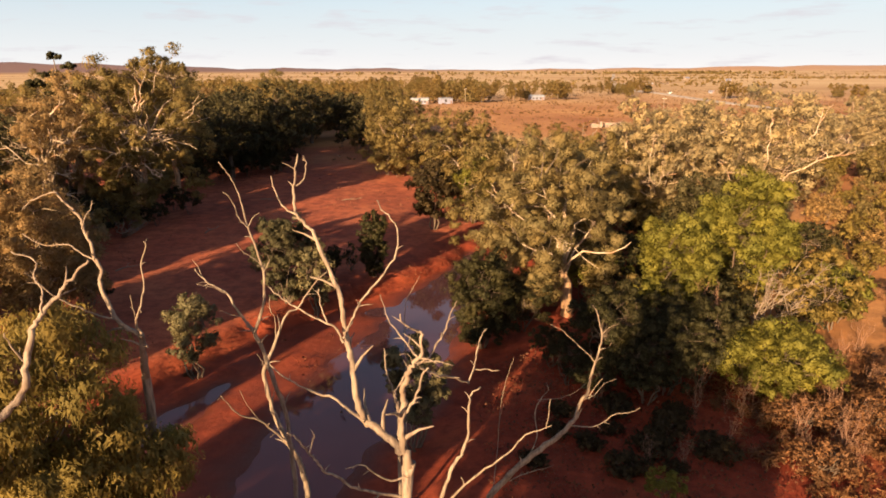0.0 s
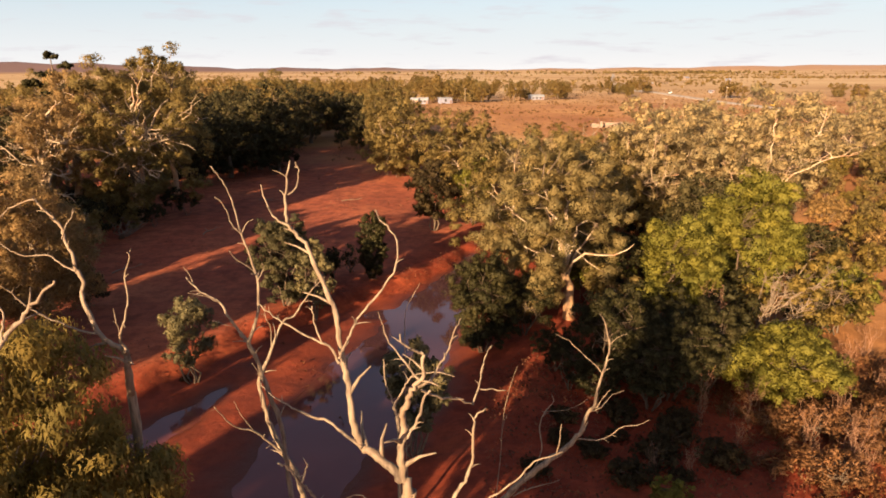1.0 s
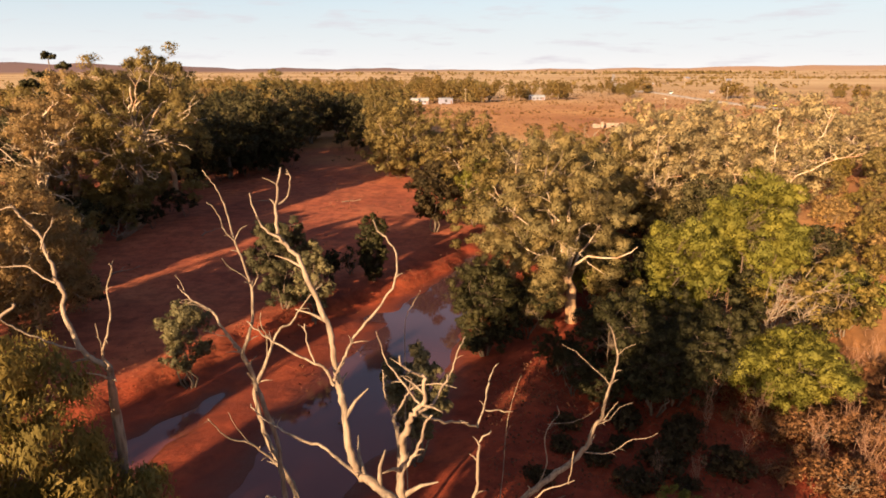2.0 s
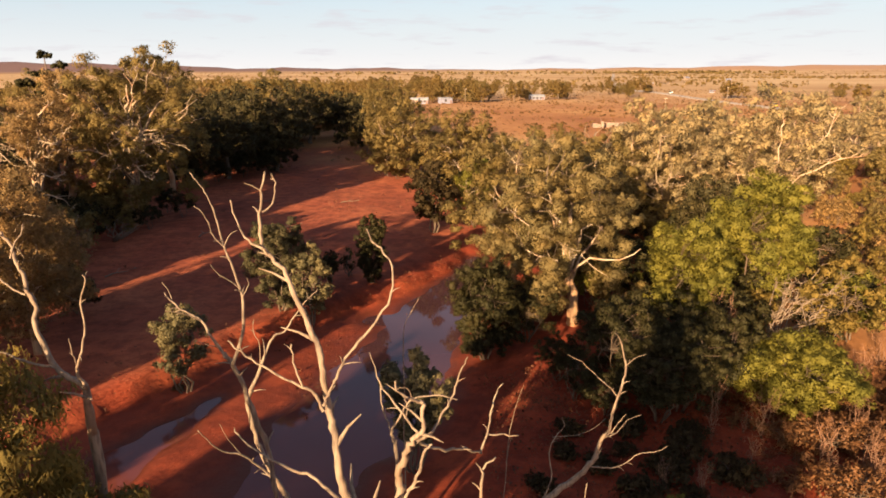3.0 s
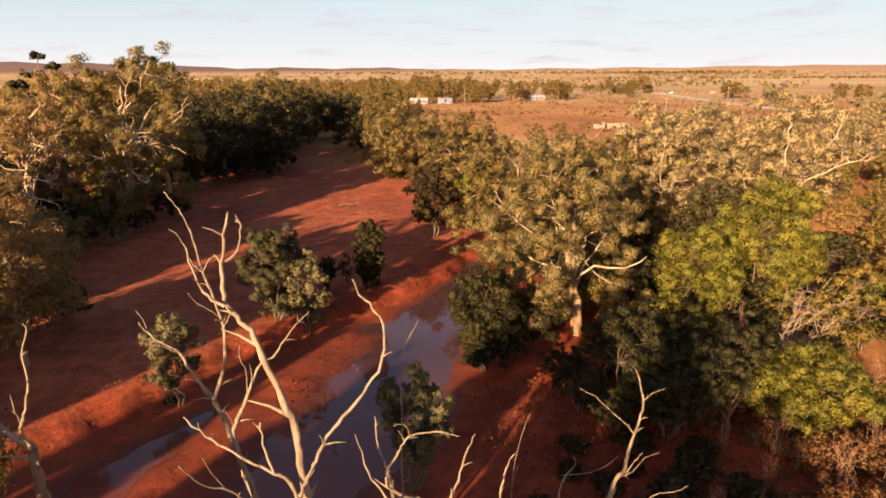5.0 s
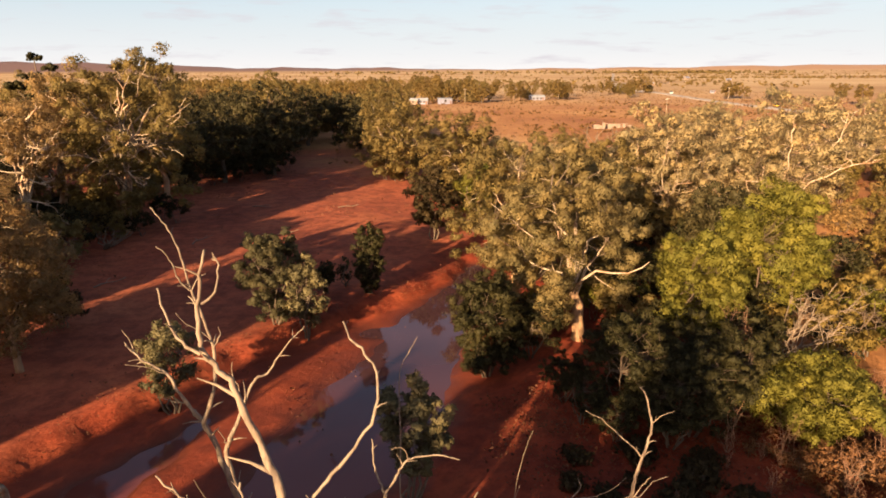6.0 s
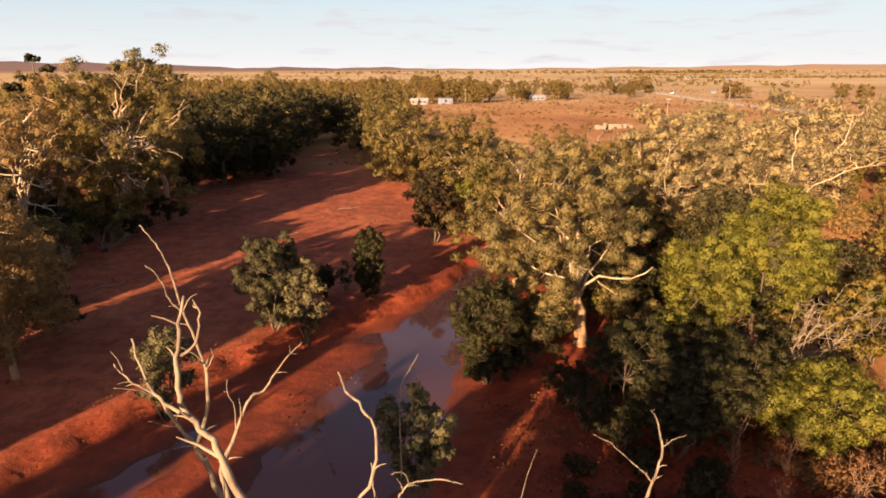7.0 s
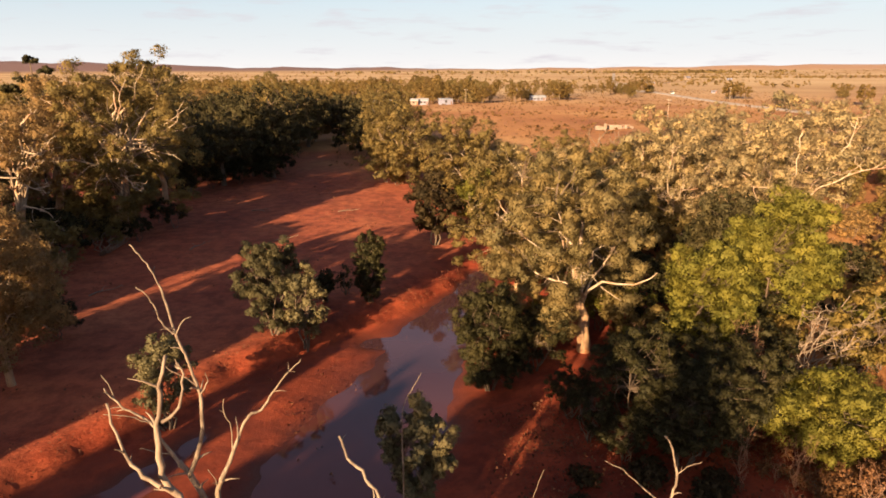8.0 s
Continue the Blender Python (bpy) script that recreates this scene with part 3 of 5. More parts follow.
def water_sheet(name, x0, x1, y0, y1, label):
    bm = bmesh.new()
    bmesh.ops.create_grid(bm, x_segments=8, y_segments=12, size=0.5)
    for p in bm.verts:
        p.co = Vector((x0 + (p.co.x + 0.5) * (x1 - x0), y0 + (p.co.y + 0.5) * (y1 - y0), 0.0))
    return tagged(part(name, bm, WATER), label, "water", kind="structure")


WATER = water_material()
water_sheet("water", -32, 9, 14, 90, "still muddy waterhole reflecting the pale sky")

# road across the plain
ROAD_LINE = [(182, 240), (188, 330), (190, 440), (196, 600), (196, 700), (214, 820), (300, 1200), (503, 2006), (700, 2800)]


def ribbon(name, line, half, material, label, lift=0.12):
    v, f = [], []
    fine = []
    for k in range(len(line) - 1):
        (ax, ay), (bx, by) = line[k], line[k + 1]
        fine += [(ax + (bx - ax) * t / 12, ay + (by - ay) * t / 12) for t in range(12)]
    fine.append(line[-1])
    for k, (x, y) in enumerate(fine):
        ax, ay = fine[max(k - 1, 0)]
        bx, by = fine[min(k + 1, len(fine) - 1)]
        d = Vector((bx - ax, by - ay)).normalized()
        z = max(float(height(x - d.y * half, y + d.x * half)), float(height(x + d.y * half, y - d.x * half))) + lift
        v += [(x - d.y * half, y + d.x * half, z), (x + d.y * half, y - d.x * half, z), (x - d.y * half * 1.6, y + d.x * half * 1.6, z - 1.2), (x + d.y * half * 1.6, y - d.x * half * 1.6, z - 1.2)]
        if k:
            o = 4 * k
            f += [(o - 4, o - 3, o + 1, o), (o - 2, o - 4, o, o + 2), (o - 3, o - 1, o + 3, o + 1)]
    return tagged(part_np(name, v, f, material), label, "road", kind="structure")


ribbon("road", ROAD_LINE, 3.6, ROAD, "pale sealed road running out across the plain", 0.5)
ribbon("road", [(203, 750), (216, 830), (234, 905), (262, 1010)], 9.5, ROAD, "broad pale gravel apron where the road climbs a rise", 0.62)

# ---- trees by the water ----
L_GUM = "river gum with pale limbs and olive hanging leaves"
L_GREY = "broad grey-leaved gum with many bare limbs showing"
gum_tree(on(11.9, 57.0), 16.5, 6.8, 11, "large river gum with cream limbs and orange-stained trunk on the bank", HERO_LEAF, clumps=140, per=800, size=0.22, clump=1.25, trunk=0.50, bare=0.06, lean=(-1.0, 1.2), limbs=6, fork=0.31, opened=0.47, spars=3, skirt=38)
limb_from = bpy.data.objects["gum_tree"]
wood = Wood(7)
wood.tube([(-0.35, 0.1, 4.7), (0.0, -0.8, 5.8), (0.8, -1.9, 6.9), (1.8, -2.9, 7.0), (2.9, -3.6, 7.2), (3.9, -4.0, 7.8), (4.4, -4.1, 8.3)], 0.14, 0.035)
wood.build("limb", GUM_BARK, limb_from, "stout cream limb reaching sideways")
gum_a = gum_tree(on(8.5, 76.0), 16.5, 7.5, 12, L_GUM, clumps=110, per=313, size=0.30, spars=4, trunk=0.4, limbs=5, bare=0.15, skirt=26, clump=1.26)
gum_b = gum_tree(on(19.5, 84.0), 14.5, 6.8, 13, L_GUM, clumps=90, per=313, size=0.30, spars=4, trunk=0.36, bare=0.15, skirt=24, clump=1.26)
grey_a = gum_tree(on(28.0, 90.0), 18.0, 7.0, 14, "tall grey-leaved gum with bare pale limbs", GREY_LEAF, clumps=105, per=263, size=0.34, clump=1.38, spars=6, trunk=0.36, bare=0.16)
grey_b = gum_tree(on(43.0, 86.0), 19.5, 9.5, 15, L_GREY, GREY_LEAF, clumps=140, per=246, size=0.35, clump=1.50, spars=10, trunk=0.44, bare=0.16, limbs=7)
heavy_limbs(grey_b, 151, GUM_BARK,
            (0.22, 0.07, (0.3, -0.8, 5.5), (1.5, -4.0, 9.2), (4.5, -6.8, 11.6), (7.2, -7.4, 12.2)),
            (0.20, 0.065, (0.0, -0.8, 5.8), (-2.0, -4.2, 8.8), (-3.0, -6.6, 12.8), (-2.8, -7.0, 16.4)),
            (0.19, 0.06, (0.5, -1.2, 6.6), (1.0, -5.2, 10.8), (2.2, -7.4, 14.6), (2.6, -7.6, 17.6)),
            (0.17, 0.06, (-0.6, -1.5, 6.8), (-4.5, -5.4, 9.2), (-7.6, -6.8, 9.8)))
# leaves darkened to stand in for shade in a gap between the trees
gum_tree(on(31.0, 73.0), 10.0, 4.5, 17, "dusky low gum with leaves darkened for a shaded gap", DUSKY_LEAF, clumps=100, per=291, size=0.30, clump=1.32, trunk=0.28, bare=0.12)
gum_c = gum_tree(on(-8.5, 139.0), 16.0, 9.5, 18, "spreading river gum with a low pale limb over the sand", clumps=100, per=212, size=0.46, trunk=0.42, bare=0.12, clump=1.68, skirt=34)
gum_tree(on(3.5, 118.0), 14.5, 7.0, 19, L_GUM, clumps=80, per=201, size=0.44, trunk=0.36, clump=1.56, bare=0.1, skirt=24)
old_gum = gum_tree(on(-45.6, 95.2), 25.8, 9.0, 21, "tall old river gum with heavy forked cream limbs", clumps=180, per=336, size=0.36, trunk=0.75, bare=0.05, lean=(2.4, 0), limbs=9, clump=1.50, fork=0.36, spars=14, thin=0.40)
heavy_limbs(old_gum, 211, GUM_BARK,
            (0.44, 0.15, (0.6, -0.3, 5.5), (1.7, -2.0, 9.7), (2.4, -3.2, 12.5), (3.1, -4.2, 15.9), (3.6, -4.6, 19.0)),
            (0.25, 0.09, (2.3, -3.0, 12.3), (3.6, -4.5, 12.4), (4.8, -5.6, 13.6), (6.3, -6.2, 14.4)),
            (0.27, 0.08, (1.6, -2.0, 9.3), (-0.8, -3.6, 10.8), (-2.4, -5.2, 11.7), (-5.4, -6.2, 11.3), (-7.2, -6.5, 13.8)),
            (0.21, 0.07, (1.5, -2.0, 8.0), (3.2, -4.6, 9.6), (4.6, -6.2, 9.4), (5.8, -7.2, 8.4), (7.0, -7.5, 7.9)),
            (0.20, 0.07, (2.8, -3.7, 14.6), (1.2, -5.2, 16.4), (-1.5, -6.2, 16.8), (-3.0, -6.6, 18.6)),
            (0.18, 0.06, (3.2, -4.3, 16.4), (4.6, -5.2, 18.4), (5.4, -5.5, 21.0)))
gum_d = gum_tree(on(-49.0, 119.0), 25.8, 6.5, 22, L_GUM, clumps=80, per=201, spars=4, size=0.46, trunk=0.45, clump=1.62, bare=0.12)
gum_e = gum_tree(on(-56.0, 99.0), 24.3, 8.5, 23, "river gum with pale limbs and brownish leaves", BROWN_LEAF, clumps=95, per=201, spars=4, size=0.46, trunk=0.55, clump=1.74, bare=0.12)
lean_gum = gum_tree(on(-55.0, 86.5), 20.0, 5.5, 24, "leaning white-trunked gum with sparse crown and dead lower limbs", BROWN_LEAF, clumps=50, per=268, size=0.30, spars=12, trunk=0.45, bare=0.42, lean=(4.0, -1.0), limbs=8, fork=0.30, thin=0.3, clump=1.26)
heavy_limbs(lean_gum, 241, GUM_BARK,
            (0.40, 0.14, (0.9, -0.3, 4.0), (1.6, -1.2, 6.0), (3.0, -2.0, 10.2), (4.3, -2.6, 15.2), (5.8, -3.0, 17.4)),
            (0.20, 0.06, (1.4, -1.2, 5.4), (3.8, -3.0, 7.0), (6.0, -3.6, 6.6), (7.3, -3.8, 6.0), (8.2, -4.0, 4.5)),
            (0.18, 0.06, (2.2, -1.6, 8.0), (4.4, -3.2, 9.6), (6.4, -3.8, 9.0), (8.0, -4.2, 9.8)),
            (0.18, 0.06, (3.0, -2.0, 10.2), (1.0, -3.2, 10.6), (-0.6, -3.6, 12.6), (-2.4, -3.8, 12.4)),
            (0.16, 0.05, (3.6, -2.3, 12.4), (5.4, -3.6, 13.6), (7.4, -4.0, 13.2), (8.6, -4.2, 14.6)))
gum_tree(on(-33.5, 51.0), 14.5, 5.2, 25, "low brown-tinged gum crown on the bank", BROWN_LEAF, clumps=130, per=336, size=0.25, trunk=0.26, bare=0.15, spars=12, skirt=16, clump=1.26)


def plate_tree(place, seed, label):
    """A slender tree whose dense leaves stand in a few rounded plates."""
    rng, plates = random.Random(seed), ((0.2, 0.0, 25.2, 1.1), (2.1, 0.3, 23.7, 1.15), (-0.2, -0.3, 22.0, 1.7), (-3.4, 0.4, 21.0, 1.3), (2.6, -0.6, 20.2, 1.6), (-1.2, 0.6, 18.8, 1.8))
    root = thing("dark_tree", place, label, "tree", "trees along the creek")
    wood = Wood(7)
    stem = bent((0, 0, -0.4), (0.1, 0, 24.6), rng, 7, 0.02)
    wood.tube(stem, 0.34, 0.08)
    wood.build("trunk", BROWN_BARK, root)
    for x, y, z, w in plates:
        wood = Wood(5)
        wood.tube(bent(min(stem, key=lambda q: abs(q.z - z + 1.8)), (x, y, z - 0.3), rng, 4, 0.08), 0.11, 0.04)
        wood.build("limb", BROWN_BARK, root)
        tips = [(x + rng.uniform(-0.8, 0.8) * w, y + rng.uniform(-0.8, 0.8) * w, z + rng.uniform(-0.3, 0.3) * w) for _ in range(9)]
        v, f, m = leaves(tips, [0.5 * w] * len(tips), 130, 0.34, 0.2, seed + int(z * 10), 0.2, 0.7)
        part_np("crown", v, f, DARK_LEAF, root, normals=m)
    return root


plate_tree(on(-60.2, 104.0, 0.7), 28, "narrow dark tree with leaves in rounded plates above its neighbours")
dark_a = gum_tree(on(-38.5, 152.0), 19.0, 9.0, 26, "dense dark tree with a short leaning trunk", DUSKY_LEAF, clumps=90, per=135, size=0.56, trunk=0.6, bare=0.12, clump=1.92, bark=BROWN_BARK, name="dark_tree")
gum_tree(on(-8.7, 10.4), 17.3, 3.1, 27, "willowy olive tree with hanging leaf sprays", WILLOW_LEAF, clumps=175, per=1150, size=0.21, trunk=0.22, bare=0.30, clump=0.88, droop=1.4, name="willowy_tree", slim=0.17)

LIME = "bright lime-green shrub catching the low sun"
DIM = "dense dark green shrub with shade put into its colour"
shrub(on(23.3, 40.7), 5.0, 3.9, 31, LIME, LIME_LEAF, clumps=150, per=560, size=0.14, clump=0.85)
shrub(on(20.0, 52.5), 10.5, 3.4, 32, LIME, LIME_LEAF, clumps=110, per=520, size=0.18, clump=1.05)
shrub(on(29.5, 60.5), 12.5, 5.4, 33, LIME, LIME_LEAF, clumps=160, per=520, size=0.20, clump=1.2)
shrub(on(31.0, 50.0), 7.5, 4.0, 34, "olive shrub tangled with dry branches", WILLOW_LEAF, clumps=80, per=200)
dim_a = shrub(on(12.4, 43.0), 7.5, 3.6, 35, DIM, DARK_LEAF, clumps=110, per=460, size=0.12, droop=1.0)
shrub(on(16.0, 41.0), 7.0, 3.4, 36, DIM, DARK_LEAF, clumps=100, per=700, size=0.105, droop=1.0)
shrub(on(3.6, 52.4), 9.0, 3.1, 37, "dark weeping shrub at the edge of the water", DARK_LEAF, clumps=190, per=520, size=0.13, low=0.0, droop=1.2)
shrub(on(-1.7, 36.2), 8.2, 2.3, 38, "slender olive sapling standing in the shallows", PALE_LEAF, clumps=90, per=320, size=0.17, clump=0.55, low=0.2, droop=0.8, name="sapling")
shrub(on(-15.6, 61.0), 9.0, 3.2, 39, "grey-green bushy sapling on the bank", SAGE_LEAF, clumps=150, per=360, size=0.18, low=0.0, name="sapling")
shrub(on(-12.6, 60.2), 8.0, 1.7, 40, "pale grey-green sapling lit by the sun", PALE_LEAF, clumps=60, per=150, size=0.24, low=0.0, name="sapling")
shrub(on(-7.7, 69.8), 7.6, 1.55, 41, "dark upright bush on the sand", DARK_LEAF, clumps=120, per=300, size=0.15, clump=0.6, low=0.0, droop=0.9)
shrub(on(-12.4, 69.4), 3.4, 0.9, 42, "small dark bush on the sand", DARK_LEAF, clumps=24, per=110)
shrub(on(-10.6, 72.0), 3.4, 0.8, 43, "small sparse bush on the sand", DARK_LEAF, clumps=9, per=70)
shrub(on(-19.8, 46.9), 7.0, 2.1, 44, "grey-green bushy sapling on the bank", PALE_LEAF, clumps=64, per=200, size=0.2, low=0.1, name="sapling")
silver = shrub(on(-1.2, 92.5), 10.5, 3.8, 45, "silver-green bush at the bend of the creek", BUSH_LEAF, clumps=110, per=170, size=0.34, clump=0.95)
shrub(on(4.8, 97.0), 9.8, 3.2, 46, LIME, LIME_LEAF, clumps=75, per=130, size=0.34, clump=0.95)

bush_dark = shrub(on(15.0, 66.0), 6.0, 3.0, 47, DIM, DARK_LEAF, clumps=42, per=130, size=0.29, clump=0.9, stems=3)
bush_olive = shrub(on(24.0, 57.0), 6.5, 3.2, 48, "olive shrub among the undergrowth", GUM_LEAF, clumps=44, per=90, size=0.38, clump=0.9, stems=3)
bush_lime = shrub(on(34.0, 52.0), 6.0, 3.0, 49, LIME, LIME_LEAF, clumps=44, per=130, size=0.30, clump=0.85, stems=3)
bush_grey = shrub(on(35.0, 56.0), 6.0, 3.2, 50, "olive shrub tangled with dry branches", WILLOW_LEAF, clumps=44, per=120, size=0.32, clump=0.9, stems=3)


def scatter(kinds, places, seed, lo=0.85, hi=1.15, sink=0.0):
    """Copies of the given plants at these places, each turned and sized a little differently."""
    rng = random.Random(seed)
    for k, (x, y) in enumerate(places):
        s = rng.uniform(lo, hi)
        m = pose(*on(x, y, sink), 0, 0, rng.uniform(0, 360)) @ Matrix.Diagonal((s, s, s * rng.uniform(0.9, 1.1), 1))
        copy_thing(kinds[rng.randrange(len(kinds))], m)


def strewn(n, seed, gap, inside):
    """n places at least a gap apart, where inside(u, v) maps the unit square to the plan."""
    rng, out = random.Random(seed), []
    for _ in range(n * 40):
        p = inside(rng.random(), rng.random())
        if p and all(math.hypot(p[0] - q[0], p[1] - q[1]) > gap for q in out):
            out.append(p)
            if len(out) == n:
                break
    return out


def left_edge(y):
    """The left edge of the sandy bed."""
    return float(np.interp(y, (40, 57, 80, 100, 116, 159, 218, 300), (-42, -40, -46, -51, -50, -47, -50, -75)))


def right_edge(y):
    return float(np.interp(y, (40, 60, 75, 95, 105, 130, 147, 200, 218), (10, 14, 9, 7, 2, 0, -6, -34, -40)))


# left bank
scatter([gum_d, gum_e, dark_a, gum_c, dark_a], strewn(30, 3, 8.5, lambda u, v: (left_edge(105 + v * 140) - 4 - u * 60, 105 + v * 140)), 5, 0.64, 0.88)
scatter([gum_e, gum_d, gum_b], [(-62, 84), (-66, 97), (-72, 78), (-58, 72), (-53, 62), (-70, 62)], 6, 0.68, 0.88)
scatter([bush_dark, bush_olive, bush_olive], strewn(44, 8, 4.0, lambda u, v: (left_edge(58 + v * 130) + 3 - u * 14, 58 + v * 130)), 9, 0.6, 1.0)
scatter([bush_dark, bush_dark, bush_olive], [(-45.5, 91.5), (-42.0, 92.5), (-44.0, 90.0), (-48.5, 96), (-40.0, 100), (-44.0, 104), (-37.5, 56), (-35.0, 60), (-38.5, 65), (-42, 152), (-36, 155)], 10, 0.5, 0.75)
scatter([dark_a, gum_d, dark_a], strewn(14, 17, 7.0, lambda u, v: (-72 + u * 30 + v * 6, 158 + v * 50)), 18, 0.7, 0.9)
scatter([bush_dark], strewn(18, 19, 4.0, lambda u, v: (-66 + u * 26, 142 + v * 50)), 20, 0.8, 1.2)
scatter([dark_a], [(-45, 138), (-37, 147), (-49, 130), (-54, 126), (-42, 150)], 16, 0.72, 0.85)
scatter([bush_olive, bush_dark], strewn(26, 39, 4.0, lambda u, v: (-50 - u * 32, 66 + v * 44)), 40, 0.7, 1.1)
scatter([bush_dark], [(-46, 134), (-42, 139), (-37, 142), (-50, 126), (-44, 144), (-39, 148)], 41, 0.7, 0.95)
scatter([bush_dark, bush_olive], [(-6.5, 136.5), (-9.5, 137.0), (-12.0, 140.5)], 43, 0.6, 0.8)
# head of the bed and the bank beyond it
scatter([gum_c, gum_a, dark_a, gum_d], strewn(26, 12, 9.0, lambda u, v: (min(right_edge(150 + v * 70) + 3 + u * 14, -14) if v < 0.7 else -70 + u * 52, 150 + v * 90)), 13, 0.62, 0.85)
scatter([bush_dark, bush_olive, bush_grey, bush_dark], strewn(16, 14, 5.0, lambda u, v: (right_edge(105 + v * 90) + 1 + u * 5, 105 + v * 90)), 15, 0.6, 1.0)
# right bank
scatter([gum_a, gum_b, gum_a, grey_a], strewn(15, 21, 7.5, lambda u, v: (right_edge(86 + v * 46) + 6 + u * 26, 86 + v * 46)), 22, 0.60, 0.78)
scatter([grey_b, grey_a, gum_b], strewn(8, 23, 7.0, lambda u, v: (29 + u * 13, 84 + v * 24)), 24, 0.66, 0.85)
scatter([grey_b, grey_a, grey_b], strewn(15, 33, 9.0, lambda u, v: (64 + u * 80, 140 + v * 42)), 34, 0.62, 0.84)
scatter([bush_lime, bush_olive, bush_dark, bush_dark, bush_grey, bush_dark], strewn(24, 25, 4.5, lambda u, v: (17 + u * 22, 48.5 + v * 25)), 26, 0.6, 0.95)
scatter([bush_dark, bush_olive, bush_dark], strewn(22, 27, 4.0, lambda u, v: (right_edge(58 + v * 38) + 1 + u * 14, 58 + v * 38)), 28, 0.5, 0.85)
scatter([bush_lime, bush_grey, bush_olive], strewn(8, 29, 5.0, lambda u, v: (38 + u * 16, 50 + v * 22)), 30, 0.45, 0.7)

scatter([bush_dark, bush_dark, bush_olive], strewn(14, 35, 4.0, lambda u, v: (27 + u * 15, 69 + v * 24)), 36, 0.75, 1.1)
scatter([bush_grey, bush_olive], strewn(30, 37, 5.0, lambda u, v: (58 + u * 82, 124 + v * 26)), 38, 0.8, 1.25)
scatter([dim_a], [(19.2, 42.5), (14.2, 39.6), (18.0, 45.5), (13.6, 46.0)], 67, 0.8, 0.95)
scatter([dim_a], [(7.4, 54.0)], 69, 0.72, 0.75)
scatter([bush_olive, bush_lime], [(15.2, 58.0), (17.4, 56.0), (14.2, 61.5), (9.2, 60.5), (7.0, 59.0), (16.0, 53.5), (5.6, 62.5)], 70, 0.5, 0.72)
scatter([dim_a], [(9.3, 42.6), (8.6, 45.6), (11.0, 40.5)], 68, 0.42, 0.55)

# dry slope beyond the thicket
salt_slope = shrub(on(49.0, 70.0), 4.2, 3.0, 73, "dry ochre bush on the sunlit slope", SCRUB_LEAF, clumps=44, per=170, size=0.20, clump=0.8, low=0.0)
scatter([bush_grey, salt_slope, bush_olive, salt_slope], strewn(34, 71, 4.6, lambda u, v: (44 + v * 34 + u * 22, 64 + v * 72)), 72, 0.5, 0.85)

# unseen trees added behind and beside the camera to lay shade over the bed
shade_a = gum_tree(on(-70.0, -30), 22, 5.5, 60, L_GUM, clumps=90, per=33, size=1.5, trunk=0.5, clump=1.8, bare=0.05)
shade_b = gum_tree(on(-80, -38), 22, 3.4, 61, L_GUM, clumps=70, per=33, size=1.4, trunk=0.5, clump=1.6, bare=0.05)
shade_c = gum_tree(on(-86, -46), 22, 5.5, 62, "unseen thin-leaved river gum added to cast broken shade", clumps=70, per=34, size=0.8, trunk=0.45, clump=1.8, bare=0.05)
# each: distance across the sunlight, y, breadth and height against the pattern tree
SHADE_RIGHT = ((-21.2, -32, 0.84, 1.0), (-19.3, -16, 0.48, 1.0), (-18.8, -8, 0.5, 0.85), (-20, -24, 0.5, 1.1), (-24, -42, 0.9, 1.0), (-11.5, -22, 0.72, 0.62), (-10.0, -34, 0.3, 0.98), (-9.0, -30, 0.25, 1.0), (-6.4, -27, 0.5, 1.2), (-4.5, -24, 0.75, 1.0),
               (-9, -38, 0.8, 0.85), (-1.6, -30, 0.75, 1.0), (0.6, -24, 0.5, 0.85), (-13.2, -18, 0.5, 0.55), (-16.5, -24, 0.45, 0.8), (-17, -30, 0.5, 0.8), (-14.8, -30, 0.5, 0.75), (-15.6, -14, 0.45, 0.55))
SHADE_MIDDLE = ((-27, -26, 0.9, 1.0), (-48.3, 12, 0.56, 1.08), (-46.4, 4, 0.40, 1.4), (-47.8, -12, 0.4, 1.6), (-48.4, -3, 0.42, 1.5), (-46.0, -6, 0.3, 1.55), (-58.9, 40, 0.42, 0.80), (-51, 20, 0.8, 0.62), (-55.0, 28, 0.65, 0.46), (-29.5, -22, 0.45, 1.0), (-37.7, -6, 0.3, 0.90), (-37.7, 2, 0.42, 0.79), (-36.2, 0, 0.2, 0.66), (-40.2, -2, 0.22, 0.70), (-40.5, -9, 0.2, 0.84),
                (-49.5, -8, 0.80, 1.0), (-54, 0, 0.85, 1.0), (-51, -22, 1.0, 1.0), (-57, -16, 0.6, 1.0))
SHADE_LEFT = ((-66.2, 36, 0.5, 0.85), (-67.5, 44, 0.6, 0.75), (-71, 43, 0.7, 0.8), (-77, 48, 0.75, 1.0), (-69.6, 53, 0.85, 0.64), (-79, 62, 0.95, 0.85), (-84, 67, 0.9, 0.56), (-90, 74, 0.95, 0.45),
              (-98, 84, 0.95, 0.62), (-106, 92, 0.95, 0.62), (-74, 38, 0.9, 0.86), (-73, 46, 0.85, 0.75),
              (-82, 42, 1.0, 0.85), (-80, 58, 0.95, 0.95), (-90, 52, 0.9, 0.7), (-92, 68, 0.8, 0.55), (-100, 62, 1.0, 1.0), (-76, -8, 1.0, 1.0), (-90, 2, 1.0, 1.0))
for k, (q, y, s, tall) in enumerate(SHADE_RIGHT + SHADE_MIDDLE + SHADE_LEFT):
    x = (q + 0.469 * y) / 0.883
    copy_thing(shade_b if (q, y) == (-37.7, 2) else shade_c if -18.5 < q < -13 else shade_a, pose(*on(x, y), 0, 0, 77 * k) @ Matrix.Diagonal((s, s, tall, 1)))

